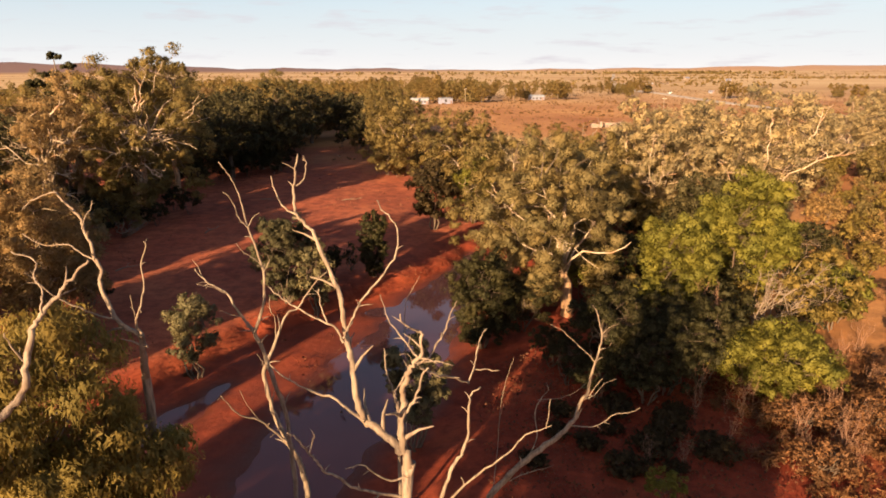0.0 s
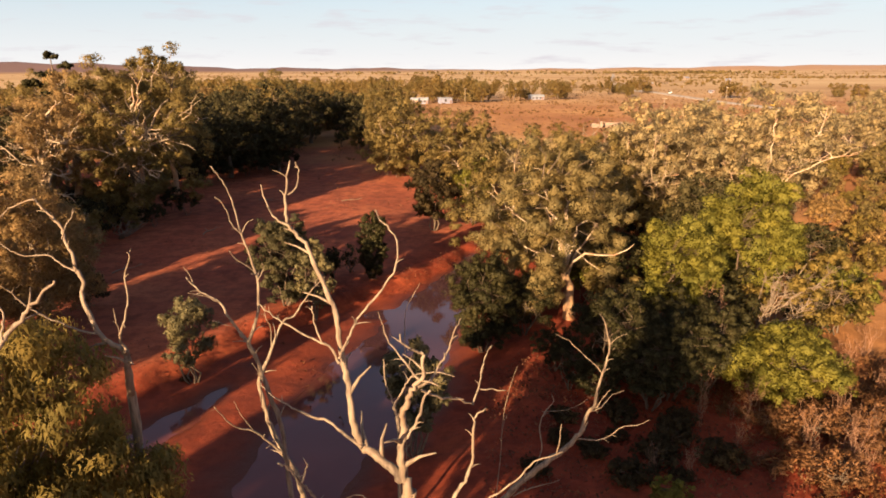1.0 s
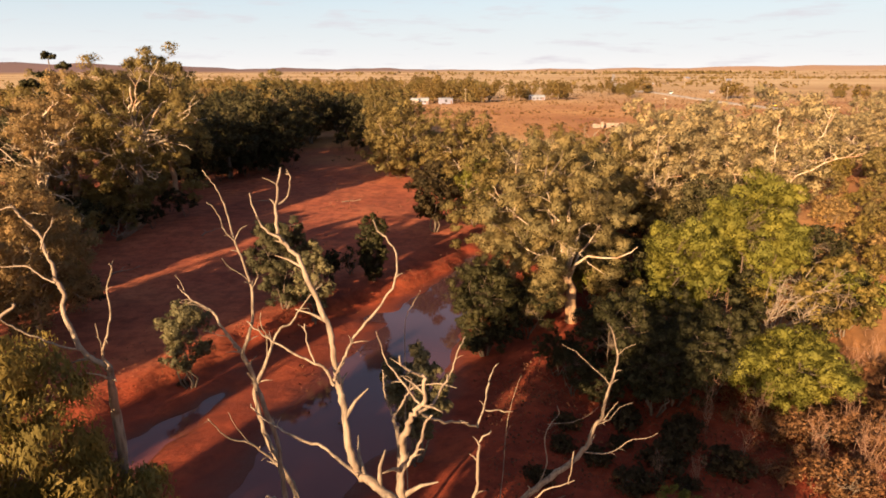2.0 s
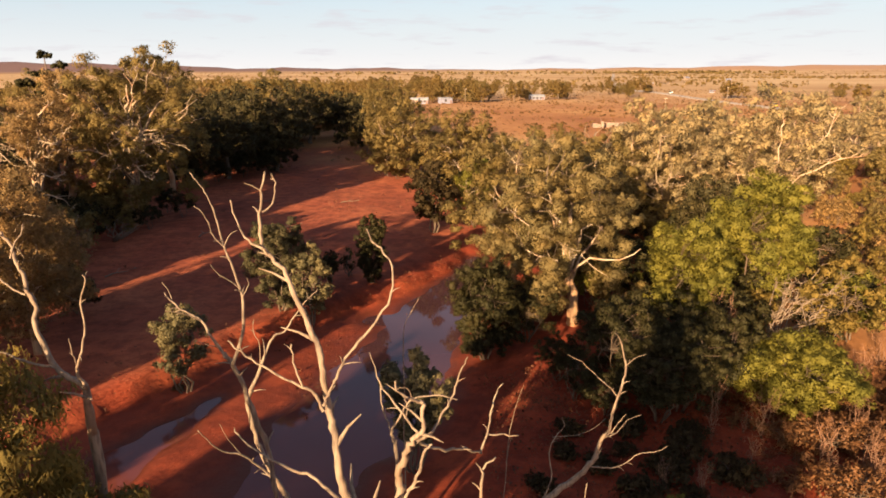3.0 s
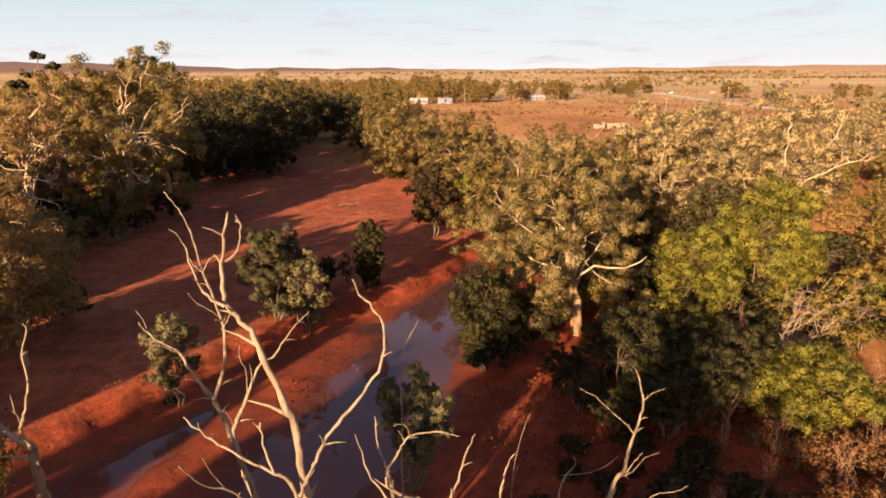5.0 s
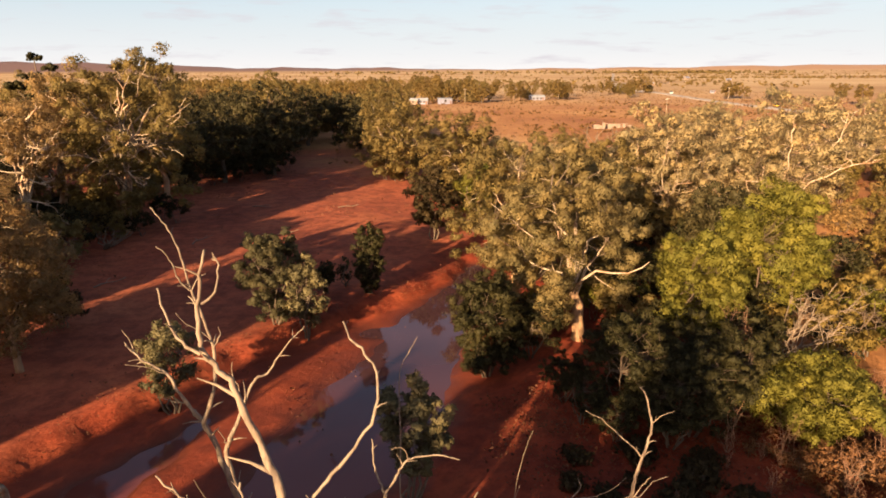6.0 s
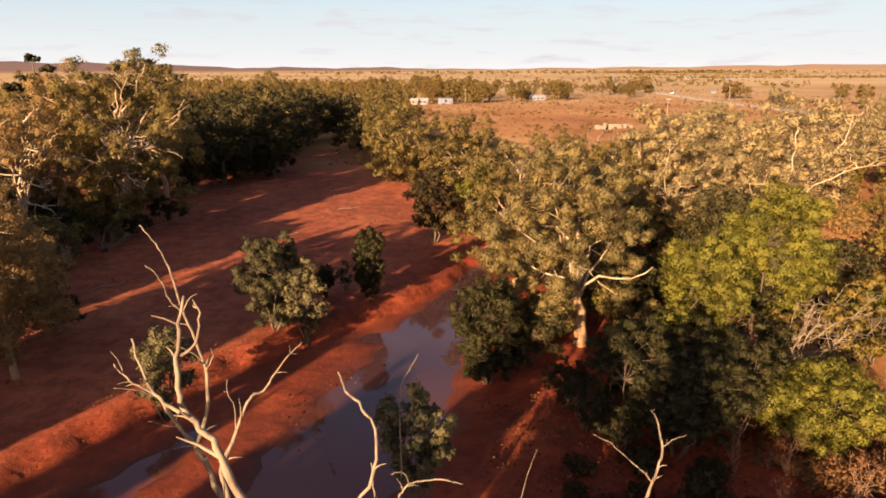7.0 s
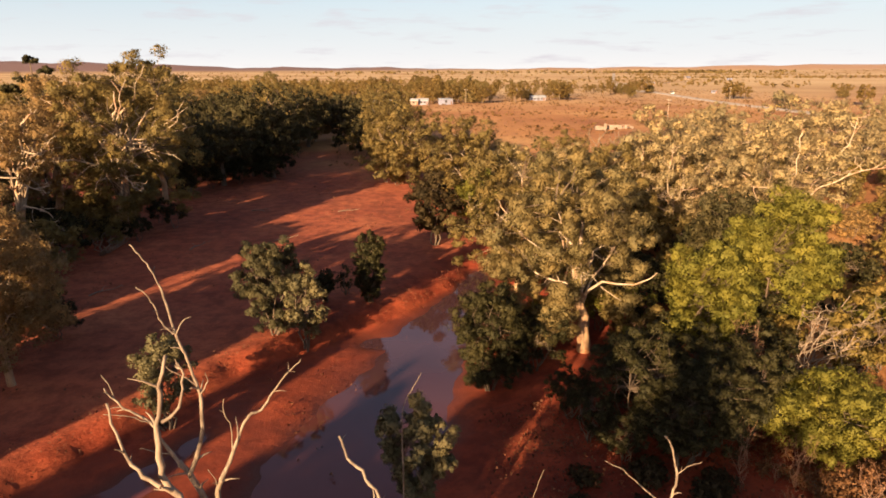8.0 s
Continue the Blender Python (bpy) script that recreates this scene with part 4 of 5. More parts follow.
# ---- dead trees ----
# dead tree fork
tree = dead_tree((-0.46, 8.80, 0.90), 'tall bare dead gum with pale forked crown beside the waterhole')
limb(tree, "trunk", 0.230, 0.120, (0.15, 0.10, -0.30), (0.05, -0.10, 7.08), (0.00, 0.00, 15.74), (-0.01, 0.00, 16.24), (-0.04, 0.00, 16.72))
limb(tree, "limb", 0.160, 0.030, (-0.11, 0.00, 16.72), (-0.31, 0.06, 16.94), (-0.57, 0.11, 17.17), (-0.77, 0.17, 17.25), (-0.90, 0.22, 17.60), (-0.97, 0.28, 18.16), (-1.02, 0.34, 18.55), (-1.08, 0.39, 18.77), (-1.13, 0.45, 19.28), (-1.22, 0.51, 19.69), (-1.41, 0.56, 20.14), (-1.59, 0.62, 20.64), (-1.75, 0.67, 20.82), (-1.93, 0.73, 21.02), (-1.94, 0.79, 21.37), (-1.93, 0.84, 21.70), (-1.85, 0.90, 22.02))
limb(tree, "limb", 0.040, 0.018, (-1.89, 0.60, 21.02), (-2.10, 0.67, 21.11), (-2.24, 0.73, 21.33), (-2.32, 0.80, 21.64))
limb(tree, "limb", 0.030, 0.015, (-1.91, 0.80, 21.48), (-1.77, 0.83, 21.60), (-1.72, 0.87, 21.87), (-1.80, 0.90, 21.92))
limb(tree, "limb", 0.050, 0.020, (-1.10, 0.20, 18.87), (-1.05, 0.29, 18.98), (-0.96, 0.38, 19.14), (-0.82, 0.47, 19.44), (-0.62, 0.56, 19.67), (-0.33, 0.65, 20.01), (-0.16, 0.74, 20.35), (-0.15, 0.83, 20.64), (-0.28, 0.92, 20.88), (-0.45, 1.01, 21.01), (-0.52, 1.10, 21.16))
limb(tree, "limb", 0.050, 0.018, (-1.10, 0.20, 18.79), (-1.27, 0.24, 19.07), (-1.54, 0.28, 19.19), (-1.86, 0.32, 19.36), (-2.16, 0.36, 19.55), (-2.42, 0.40, 19.76))
limb(tree, "limb", 0.035, 0.020, (-1.37, 0.20, 19.15), (-1.47, 0.25, 19.41), (-1.52, 0.30, 19.76))
limb(tree, "limb", 0.060, 0.020, (-0.77, 0.10, 17.29), (-1.04, 0.28, 17.38), (-1.39, 0.47, 17.57), (-1.77, 0.65, 17.57), (-2.18, 0.83, 17.69), (-2.52, 1.02, 17.80), (-2.73, 1.20, 17.93))
limb(tree, "limb", 0.150, 0.050, (-0.07, 0.00, 16.72), (-0.11, -0.04, 17.26), (-0.05, -0.09, 17.68), (-0.05, -0.13, 18.03), (0.05, -0.17, 18.37), (0.16, -0.21, 18.60), (0.29, -0.26, 18.78), (0.29, -0.30, 19.18))
limb(tree, "limb", 0.050, 0.020, (0.29, -0.30, 19.18), (0.16, -0.37, 19.27), (-0.01, -0.43, 19.40), (-0.04, -0.50, 19.58))
limb(tree, "limb", 0.040, 0.012, (0.22, -0.20, 18.66), (0.06, -0.12, 18.86), (-0.15, -0.05, 19.11), (-0.29, 0.02, 19.29), (-0.42, 0.10, 19.72))
limb(tree, "limb", 0.050, 0.016, (0.19, -0.20, 18.54), (0.40, -0.04, 18.60), (0.57, 0.12, 18.82), (0.70, 0.28, 19.02), (0.78, 0.44, 19.25), (0.91, 0.60, 19.41))
limb(tree, "limb", 0.060, 0.030, (-0.05, -0.10, 17.52), (0.08, -0.08, 17.72), (0.22, -0.05, 17.99), (0.30, -0.03, 18.28), (0.40, 0.00, 18.40))
limb(tree, "limb", 0.045, 0.035, (0.24, 0.00, 18.40), (0.57, 0.40, 18.05), (0.83, 0.80, 17.81), (1.14, 1.20, 17.48))
limb(tree, "limb", 0.040, 0.020, (1.14, 1.20, 17.48), (1.24, 1.35, 17.69), (1.31, 1.50, 17.98), (1.38, 1.65, 18.22), (1.53, 1.80, 18.40))
limb(tree, "limb", 0.030, 0.020, (1.24, 1.40, 17.69), (1.46, 1.45, 17.66), (1.76, 1.50, 17.61))
limb(tree, "limb", 0.090, 0.030, (0.58, 0.40, 15.22), (0.66, 0.51, 15.58), (0.83, 0.63, 16.00), (1.03, 0.74, 16.26), (1.13, 0.86, 16.60), (1.15, 0.97, 17.09), (1.19, 1.09, 17.29), (1.39, 1.20, 17.41))
limb(tree, "limb", 0.060, 0.020, (0.49, 0.40, 14.83), (0.82, 0.33, 15.52), (1.14, 0.27, 15.94), (1.54, 0.20, 16.32), (1.91, 0.13, 16.68), (2.15, 0.07, 17.01), (2.60, 0.00, 17.25))
limb(tree, "limb", 0.020, 0.012, (2.50, 0.00, 17.20), (2.53, -0.05, 17.48), (2.53, -0.10, 17.84))
limb(tree, "limb", 0.045, 0.015, (-0.01, 0.00, 16.24), (-0.31, -0.15, 16.23), (-0.60, -0.30, 16.51), (-0.77, -0.45, 16.76), (-1.05, -0.60, 16.77))
limb(tree, "limb", 0.060, 0.030, (0.00, 0.00, 15.76), (-0.63, -0.12, 15.98), (-1.02, -0.25, 16.19), (-1.19, -0.38, 16.45), (-1.44, -0.50, 16.65), (-1.52, -0.62, 16.95), (-1.63, -0.75, 17.20), (-1.77, -0.88, 17.55), (-1.89, -1.00, 17.73))
limb(tree, "limb", 0.030, 0.020, (-1.61, -0.80, 17.23), (-1.54, -0.80, 17.45), (-1.49, -0.80, 17.57))
# dead tree lean
tree = dead_tree((-5.09, 18.50, 0.90), 'bare dead gum with thin upright bleached limbs on the bank')
limb(tree, "trunk", 0.149, 0.085, (0.15, 0.10, -0.30), (0.05, -0.10, 4.24), (0.00, 0.00, 9.41), (-0.03, -0.10, 11.05), (-0.15, -0.20, 12.41), (-0.45, -0.30, 13.72), (-0.80, -0.40, 15.07), (-1.04, -0.50, 15.60))
limb(tree, "limb", 0.110, 0.020, (-0.84, -0.50, 15.21), (-0.60, -0.52, 15.80), (-0.45, -0.54, 16.29), (-0.35, -0.56, 17.15), (-0.47, -0.58, 17.80), (-0.62, -0.60, 18.44), (-0.75, -0.62, 18.89), (-0.86, -0.64, 19.60), (-0.97, -0.66, 20.04), (-1.18, -0.68, 20.47), (-1.41, -0.70, 20.78))
limb(tree, "limb", 0.040, 0.020, (-0.73, -0.70, 18.82), (-0.94, -0.75, 19.10), (-1.01, -0.80, 19.46), (-1.11, -0.85, 19.73), (-1.29, -0.90, 19.94))
limb(tree, "limb", 0.030, 0.015, (-0.67, -0.70, 18.82), (-0.51, -0.75, 19.10), (-0.28, -0.80, 19.25))
limb(tree, "limb", 0.030, 0.015, (-0.34, -0.60, 17.34), (-0.14, -0.65, 17.69), (-0.15, -0.70, 17.92))
limb(tree, "limb", 0.030, 0.015, (-0.41, -0.60, 17.57), (-0.62, -0.70, 17.83), (-0.87, -0.80, 18.04), (-1.04, -0.90, 18.34))
limb(tree, "limb", 0.090, 0.030, (-1.04, -0.50, 15.57), (-1.38, -0.46, 16.07), (-1.62, -0.42, 16.54), (-2.06, -0.38, 16.81), (-2.40, -0.34, 17.08), (-2.62, -0.30, 17.35))
limb(tree, "limb", 0.030, 0.015, (-2.40, -0.30, 17.03), (-2.50, -0.25, 17.34), (-2.70, -0.20, 17.64))
limb(tree, "limb", 0.030, 0.015, (-1.62, -0.40, 16.53), (-1.96, -0.65, 16.84), (-2.36, -0.90, 17.04))
limb(tree, "limb", 0.030, 0.015, (-1.21, -0.50, 15.80), (-1.53, -0.60, 15.93), (-1.79, -0.70, 16.07))
# dead tree tall
tree = dead_tree((-5.62, 22.50, 0.70), 'leaning dead gum with bare grey limbs by the water')
limb(tree, "trunk", 0.216, 0.110, (0.15, 0.10, -0.30), (0.05, -0.10, 2.45), (0.00, 0.00, 5.45), (-0.07, -0.07, 6.89), (-0.27, -0.14, 8.02), (-0.69, -0.21, 8.87), (-0.96, -0.29, 9.82), (-1.26, -0.36, 11.00), (-1.30, -0.43, 12.03), (-1.16, -0.50, 12.55))
limb(tree, "limb", 0.135, 0.030, (-1.16, -0.50, 12.55), (-0.89, -0.36, 13.09), (-0.53, -0.21, 13.98), (-0.28, -0.07, 14.47), (0.07, 0.07, 14.58), (0.41, 0.21, 15.11), (0.85, 0.36, 15.65), (1.25, 0.50, 16.00))
limb(tree, "limb", 0.040, 0.020, (-1.28, -0.50, 12.07), (-1.33, -0.50, 12.55), (-1.53, -0.50, 12.91))
limb(tree, "limb", 0.040, 0.020, (-0.73, -0.50, 13.51), (-0.70, -0.50, 14.33), (-0.88, -0.50, 14.79), (-0.83, -0.50, 15.25))
limb(tree, "limb", 0.100, 0.030, (-0.51, -0.30, 8.79), (-1.08, -0.74, 9.70), (-1.47, -1.18, 10.41), (-1.97, -1.62, 10.84), (-2.21, -2.06, 11.49), (-2.36, -2.50, 12.14))
limb(tree, "limb", 0.030, 0.015, (-1.37, -1.50, 10.64), (-1.67, -1.75, 11.39), (-1.81, -2.00, 12.11))
# dead tree bare
tree = dead_tree((-6.75, 12.20, 1.00), 'bare dead gum with long crooked cream limbs on the bank')
limb(tree, "trunk", 0.162, 0.090, (0.15, 0.10, -0.30), (0.05, -0.10, 7.06), (0.00, 0.00, 15.68), (0.09, -0.13, 16.55), (0.17, -0.27, 17.38), (0.22, -0.40, 17.70))
limb(tree, "limb", 0.115, 0.020, (0.22, -0.40, 17.70), (-0.06, -0.33, 17.79), (-0.32, -0.27, 17.99), (-0.51, -0.20, 18.36), (-0.65, -0.13, 18.80), (-0.62, -0.07, 19.07), (-0.76, 0.00, 19.35), (-0.84, 0.07, 19.66), (-0.99, 0.13, 19.96), (-1.05, 0.20, 20.20), (-1.30, 0.27, 20.44), (-1.50, 0.33, 20.62), (-1.62, 0.40, 20.73), (-1.94, 0.47, 20.66), (-2.29, 0.53, 20.52), (-2.59, 0.60, 20.29))
limb(tree, "limb", 0.035, 0.015, (-0.60, -0.30, 19.40), (-0.94, -0.20, 19.51), (-1.22, -0.10, 19.66), (-1.78, 0.00, 19.63), (-2.13, 0.10, 19.72), (-2.38, 0.20, 19.85))
limb(tree, "limb", 0.030, 0.015, (-0.83, -0.20, 20.04), (-0.77, -0.13, 20.28), (-0.65, -0.07, 20.45), (-0.64, 0.00, 20.62))
limb(tree, "limb", 0.050, 0.015, (-0.19, -0.50, 18.08), (-0.55, -0.62, 18.23), (-0.88, -0.73, 18.46), (-1.14, -0.85, 18.67), (-1.33, -0.97, 18.93), (-1.50, -1.08, 19.24), (-1.55, -1.20, 19.37))
limb(tree, "limb", 0.060, 0.020, (0.30, -0.50, 17.75), (0.24, -0.54, 17.96), (0.29, -0.59, 18.18), (0.43, -0.63, 18.45), (0.58, -0.67, 18.91), (0.58, -0.71, 19.37), (0.75, -0.76, 19.75), (0.75, -0.80, 19.94))
limb(tree, "limb", 0.025, 0.012, (0.22, -0.50, 18.12), (0.22, -0.55, 18.36), (0.22, -0.60, 18.70))
# dead tree near
tree = dead_tree((-6.14, 5.20, 1.20), 'bare dead gum with one thick bleached leaning limb')
limb(tree, "trunk", 0.095, 0.055, (0.15, 0.10, -0.30), (0.05, -0.10, 8.08), (0.00, 0.00, 17.95), (0.47, 0.12, 18.66), (0.79, 0.23, 18.93), (0.99, 0.35, 19.12), (1.11, 0.47, 19.27), (1.13, 0.58, 19.63), (1.19, 0.70, 20.00))
limb(tree, "limb", 0.075, 0.030, (1.19, 0.70, 20.00), (1.25, 0.78, 20.12), (1.33, 0.86, 20.24), (1.50, 0.94, 20.44), (1.66, 1.02, 20.64), (1.82, 1.10, 20.80))
limb(tree, "limb", 0.030, 0.015, (1.29, 0.80, 20.19), (1.27, 0.88, 20.31), (1.25, 0.96, 20.43), (1.13, 1.04, 20.60), (1.11, 1.12, 20.80), (0.77, 1.20, 20.89))
limb(tree, "limb", 0.030, 0.015, (1.05, 0.70, 19.58), (0.99, 0.60, 19.78), (0.99, 0.50, 20.05))
# dead tree spread
tree = dead_tree((1.72, 18.50, 1.10), 'bare dead gum with a slanting trunk and splayed limbs')
limb(tree, "trunk", 0.216, 0.100, (0.15, 0.10, -0.30), (0.05, -0.10, 3.61), (0.00, 0.00, 8.02), (0.58, 0.00, 9.19), (1.36, 0.00, 10.09), (2.22, 0.00, 10.76), (2.78, 0.00, 11.30), (3.02, 0.00, 11.74))
limb(tree, "limb", 0.130, 0.025, (3.02, 0.00, 11.74), (3.12, -0.03, 12.29), (3.34, -0.07, 12.63), (3.39, -0.10, 13.07), (3.49, -0.13, 13.70), (3.61, -0.17, 14.23), (3.66, -0.20, 14.85), (3.52, -0.23, 15.35), (3.38, -0.27, 15.76), (3.24, -0.30, 15.91))
limb(tree, "limb", 0.030, 0.012, (3.66, -0.20, 14.81), (3.84, -0.30, 15.08), (4.15, -0.40, 15.30))
limb(tree, "limb", 0.045, 0.015, (3.53, -0.10, 13.79), (3.19, -0.12, 14.17), (2.79, -0.15, 14.53), (2.39, -0.18, 14.94), (1.95, -0.20, 15.19))
limb(tree, "limb", 0.050, 0.015, (3.18, 0.00, 12.36), (3.60, 0.03, 12.51), (3.93, 0.07, 12.92), (4.35, 0.10, 13.07))
limb(tree, "limb", 0.030, 0.015, (3.44, 0.00, 12.53), (3.65, -0.05, 12.94), (3.81, -0.10, 13.21))
limb(tree, "limb", 0.050, 0.015, (2.84, 0.00, 11.37), (3.38, 0.04, 11.28), (3.87, 0.08, 11.36), (4.35, 0.12, 11.73), (4.84, 0.16, 11.75), (5.27, 0.20, 11.94))
limb(tree, "limb", 0.050, 0.012, (0.76, -0.20, 9.32), (1.21, -0.47, 9.77), (1.74, -0.73, 10.13), (2.13, -1.00, 10.48))
limb(tree, "limb", 0.050, 0.020, (1.45, 0.00, 10.20), (1.70, 0.10, 10.92), (1.63, 0.20, 11.74), (1.82, 0.30, 12.23), (2.08, 0.40, 12.50), (2.02, 0.50, 12.77))
limb(tree, "limb", 0.025, 0.012, (1.75, 0.50, 12.08), (2.57, 0.63, 12.09), (3.14, 0.77, 12.26), (3.49, 0.90, 12.50))
# dead tree sapling
tree = dead_tree((-1.33, 22.00, -0.10), 'thin dead sapling standing at the edge of the water')
limb(tree, "trunk", 0.047, 0.010, (0.15, 0.10, -0.30), (0.05, -0.10, 4.65), (0.00, 0.00, 10.34), (-0.02, -0.02, 11.87), (0.03, -0.03, 13.35), (0.02, -0.05, 15.01), (0.08, -0.07, 15.83), (0.33, -0.08, 16.36), (0.62, -0.10, 16.90))
# dead tree pole
tree = dead_tree((2.32, 23.20, 1.20), 'thin dead sapling standing on the red bank')
limb(tree, "trunk", 0.047, 0.010, (0.15, 0.10, -0.30), (0.05, -0.10, 1.98), (0.00, 0.00, 4.39), (0.08, -0.08, 6.44), (0.17, -0.16, 7.87), (0.23, -0.24, 9.51), (0.45, -0.32, 10.84), (0.72, -0.40, 11.84))
limb(tree, "limb", 0.030, 0.012, (0.17, -0.10, 8.37), (0.25, -0.15, 9.07), (0.37, -0.20, 9.62))
# dead tree grey
tree = dead_tree((-1.35, 18.30, 0.80), 'grey weathered dead tree with two crooked low limbs')
limb(tree, "trunk", 0.135, 0.070, (0.15, 0.10, -0.30), (0.05, -0.10, 5.40), (0.00, 0.00, 12.00), (-0.06, 0.05, 12.66), (-0.16, 0.10, 13.05))
limb(tree, "limb", 0.075, 0.030, (-0.16, 0.10, 13.05), (-0.30, 0.17, 13.42), (-0.41, 0.23, 13.88), (-0.45, 0.30, 14.50))
limb(tree, "limb", 0.075, 0.030, (-0.13, 0.10, 12.99), (0.10, 0.13, 13.36), (0.26, 0.17, 13.67), (0.50, 0.20, 13.97), (0.91, 0.23, 14.04), (1.42, 0.27, 14.05), (1.86, 0.30, 13.89))
limb(tree, "limb", 0.030, 0.015, (0.51, 0.10, 14.03), (0.40, 0.03, 14.37), (0.21, -0.03, 14.47), (0.07, -0.10, 14.43))

# unseen slender dead trees added left of the view to cast thin shadows along the sand
for x, y, tall in ((-52.2, 34.0, 21.0), (-51.0, 35.2, 19.0)):
    tree = dead_tree(on(x, y), 'unseen slender dead gum added for its thin shadow')
    limb(tree, "trunk", 0.34, 0.10, (0, 0, -0.3), (0.10, -0.05, tall * 0.35), (-0.05, 0.05, tall * 0.7), (0.06, 0, tall))
    limb(tree, "limb", 0.12, 0.04, (0.0, 0.02, tall * 0.72), (0.5, 0.1, tall * 0.80), (0.8, 0.0, tall * 0.90))
    limb(tree, "limb", 0.10, 0.03, (0.02, 0.0, tall * 0.80), (-0.45, 0.2, tall * 0.86), (-0.6, 0.1, tall * 0.95))
for x, y, turn in ((-22.3, 94.5, 40), (-30.5, 112.0, -20), (-33.0, 90.0, 75), (-16.0, 113.0, 15), (-36.5, 72.0, 50)):
    tree = tagged(new("fallen_branch"), "pale fallen branch lying on the red sand", "branch", "fallen branches")
    tree.matrix_basis = pose(*on(x, y), 0, 0, turn)
    limb(tree, "limb", 0.16, 0.05, (-1.8, 0.0, 0.10), (-0.6, 0.2, 0.22), (0.6, 0.0, 0.18), (1.9, 0.3, 0.35))
    limb(tree, "limb", 0.08, 0.03, (-0.4, 0.18, 0.22), (0.1, 0.9, 0.35), (0.7, 1.4, 0.28))
    limb(tree, "limb", 0.07, 0.03, (0.5, 0.02, 0.18), (1.1, -0.6, 0.45), (1.4, -1.1, 0.60))

# ---- dry brush and undergrowth ----
BRUSH = "tangle of dry grey-brown twigs"
dead_shrub(on(25.6, 49.5), 7.6, 2.6, 51, "fallen grey dead tree with fanned bare branches", 13, 22, (2.4, -0.5), "dead_shrub", DEAD_BARK, 0.085)
brush_b = dead_shrub(on(21.5, 48.5), 6.0, 1.8, 52, BRUSH, 12, 20)
brush_c = dead_shrub(on(14.0, 46.5), 6.5, 1.6, 53, BRUSH, 10, 18)
scatter([brush_b, brush_c], [(17.5, 39.0), (20.0, 37.5), (25.0, 36.0), (27.5, 41.0), (30.0, 39.5), (26.5, 35.0), (23.5, 32.0), (29.0, 33.5), (31.5, 36.5), (33.0, 41.0), (30.5, 44.5), (18.5, 45.0), (10.5, 47.5), (33.5, 47.0), (22.0, 34.0), (28.5, 46.5)], 54, 0.3, 0.6)
scatter([brush_b, brush_c], strewn(30, 65, 1.7, lambda u, v: (11 + u * 24, 31 + v * 11)), 66, 0.15, 0.36)
dry_a = shrub(on(25.0, 35.5), 2.0, 1.7, 55, "dry brown bush on red soil", DRY_LEAF, clumps=30, per=110, size=0.13, clump=0.5, low=0.05)
scatter([dry_a], strewn(34, 56, 1.3, lambda u, v: (21 + u * 14, 28 + v * 15)), 57, 0.4, 1.1)
low_a = shrub(on(9.2, 34.2), 0.8, 1.0, 58, "low dull saltbush on red soil", BUSH_LEAF, clumps=26, per=110, size=0.14, clump=0.35, low=0.05)
scatter([low_a], [(-20.6, 47.2)], 71, 0.35, 0.8)
scatter([low_a], [(7.4, 35.6), (11.0, 36.0), (12.8, 33.8), (10.6, 31.6), (14.6, 35.6), (8.2, 38.2), (13.5, 31.5), (5.6, 32.5), (16.2, 33.0), (11.8, 38.6), (15.5, 37.6)], 59, 0.7, 1.5)
salt_a = shrub(on(46.0, 74.0), 2.4, 2.2, 62, "dry ochre bush on the sunlit slope", SCRUB_LEAF, clumps=36, per=200, size=0.13, clump=0.6, low=0.0)
scatter([salt_a], strewn(40, 63, 2.6, lambda u, v: (43 + u * 44, 62 + v * 64)), 64, 0.5, 1.3)
scatter([bush_lime], [(11.8, 28.5)], 61, 0.35, 0.36)


# ---- the plain ----
def tufts(name, spots, low, high, per, leaf, seed, label, stretch_z=0.6, blade=0.7, droop=0.1):
    """Low growth scattered over the ground as one mesh."""
    g = np.random.default_rng(seed)
    c = np.array(spots)
    r = g.uniform(low, high, len(c))
    z = height(c[:, 0], c[:, 1]) + r * stretch_z * 0.6
    v, f, w = leaves(np.column_stack([c, z]), r, per, 1.0, blade, seed, droop, stretch_z, 2)
    k = np.repeat(r, len(v) // len(r))[:, None] * 0.6
    first = np.repeat(v.reshape(-1, 3, 3)[:, :1], 3, 1).reshape(-1, 3)
    v = first + (v - first) * k
    ob = part_np(name, v, f, leaf, normals=w)
    return tagged(ob, label, "vegetation", kind="stuff")


g = np.random.default_rng(77)
field = np.column_stack([g.uniform(-30, 300, 5200), 165 + 560 * g.random(5200) ** 1.3])
field = field[(field[:, 0] > -30 + (field[:, 1] - 165) * -0.1) & (field[:, 0] < 40 + field[:, 1] * 0.62)]
tufts("saltbush", field, 0.3, 0.85, 16, SALT_LEAF, 78, "low brown saltbush dotted over the red plain")
patches = np.column_stack([g.uniform(-20, 230, 1500), 165 + 330 * g.random(1500)])
patches = patches[(np.sin(patches[:, 0] * 0.11 + 2.0 * np.sin(patches[:, 1] * 0.03)) + np.sin(patches[:, 1] * 0.07 + patches[:, 0] * 0.02) > 0.3) & (patches[:, 0] < 25 + patches[:, 1] * 0.55)]
tufts("low_scrub", patches, 0.5, 1.5, 30, SALT_LEAF, 76, "patches of brown scrub on the red plain", 0.45)
near = np.column_stack([g.uniform(42, 130, 2200), g.uniform(56, 190, 2200)])
tufts("dry_grass", near, 0.3, 0.85, 18, DRY_LEAF, 79, "dry ochre tussocks on the slope")
litter = np.column_stack([g.uniform(3, 34, 2600), g.uniform(26, 48, 2600)])
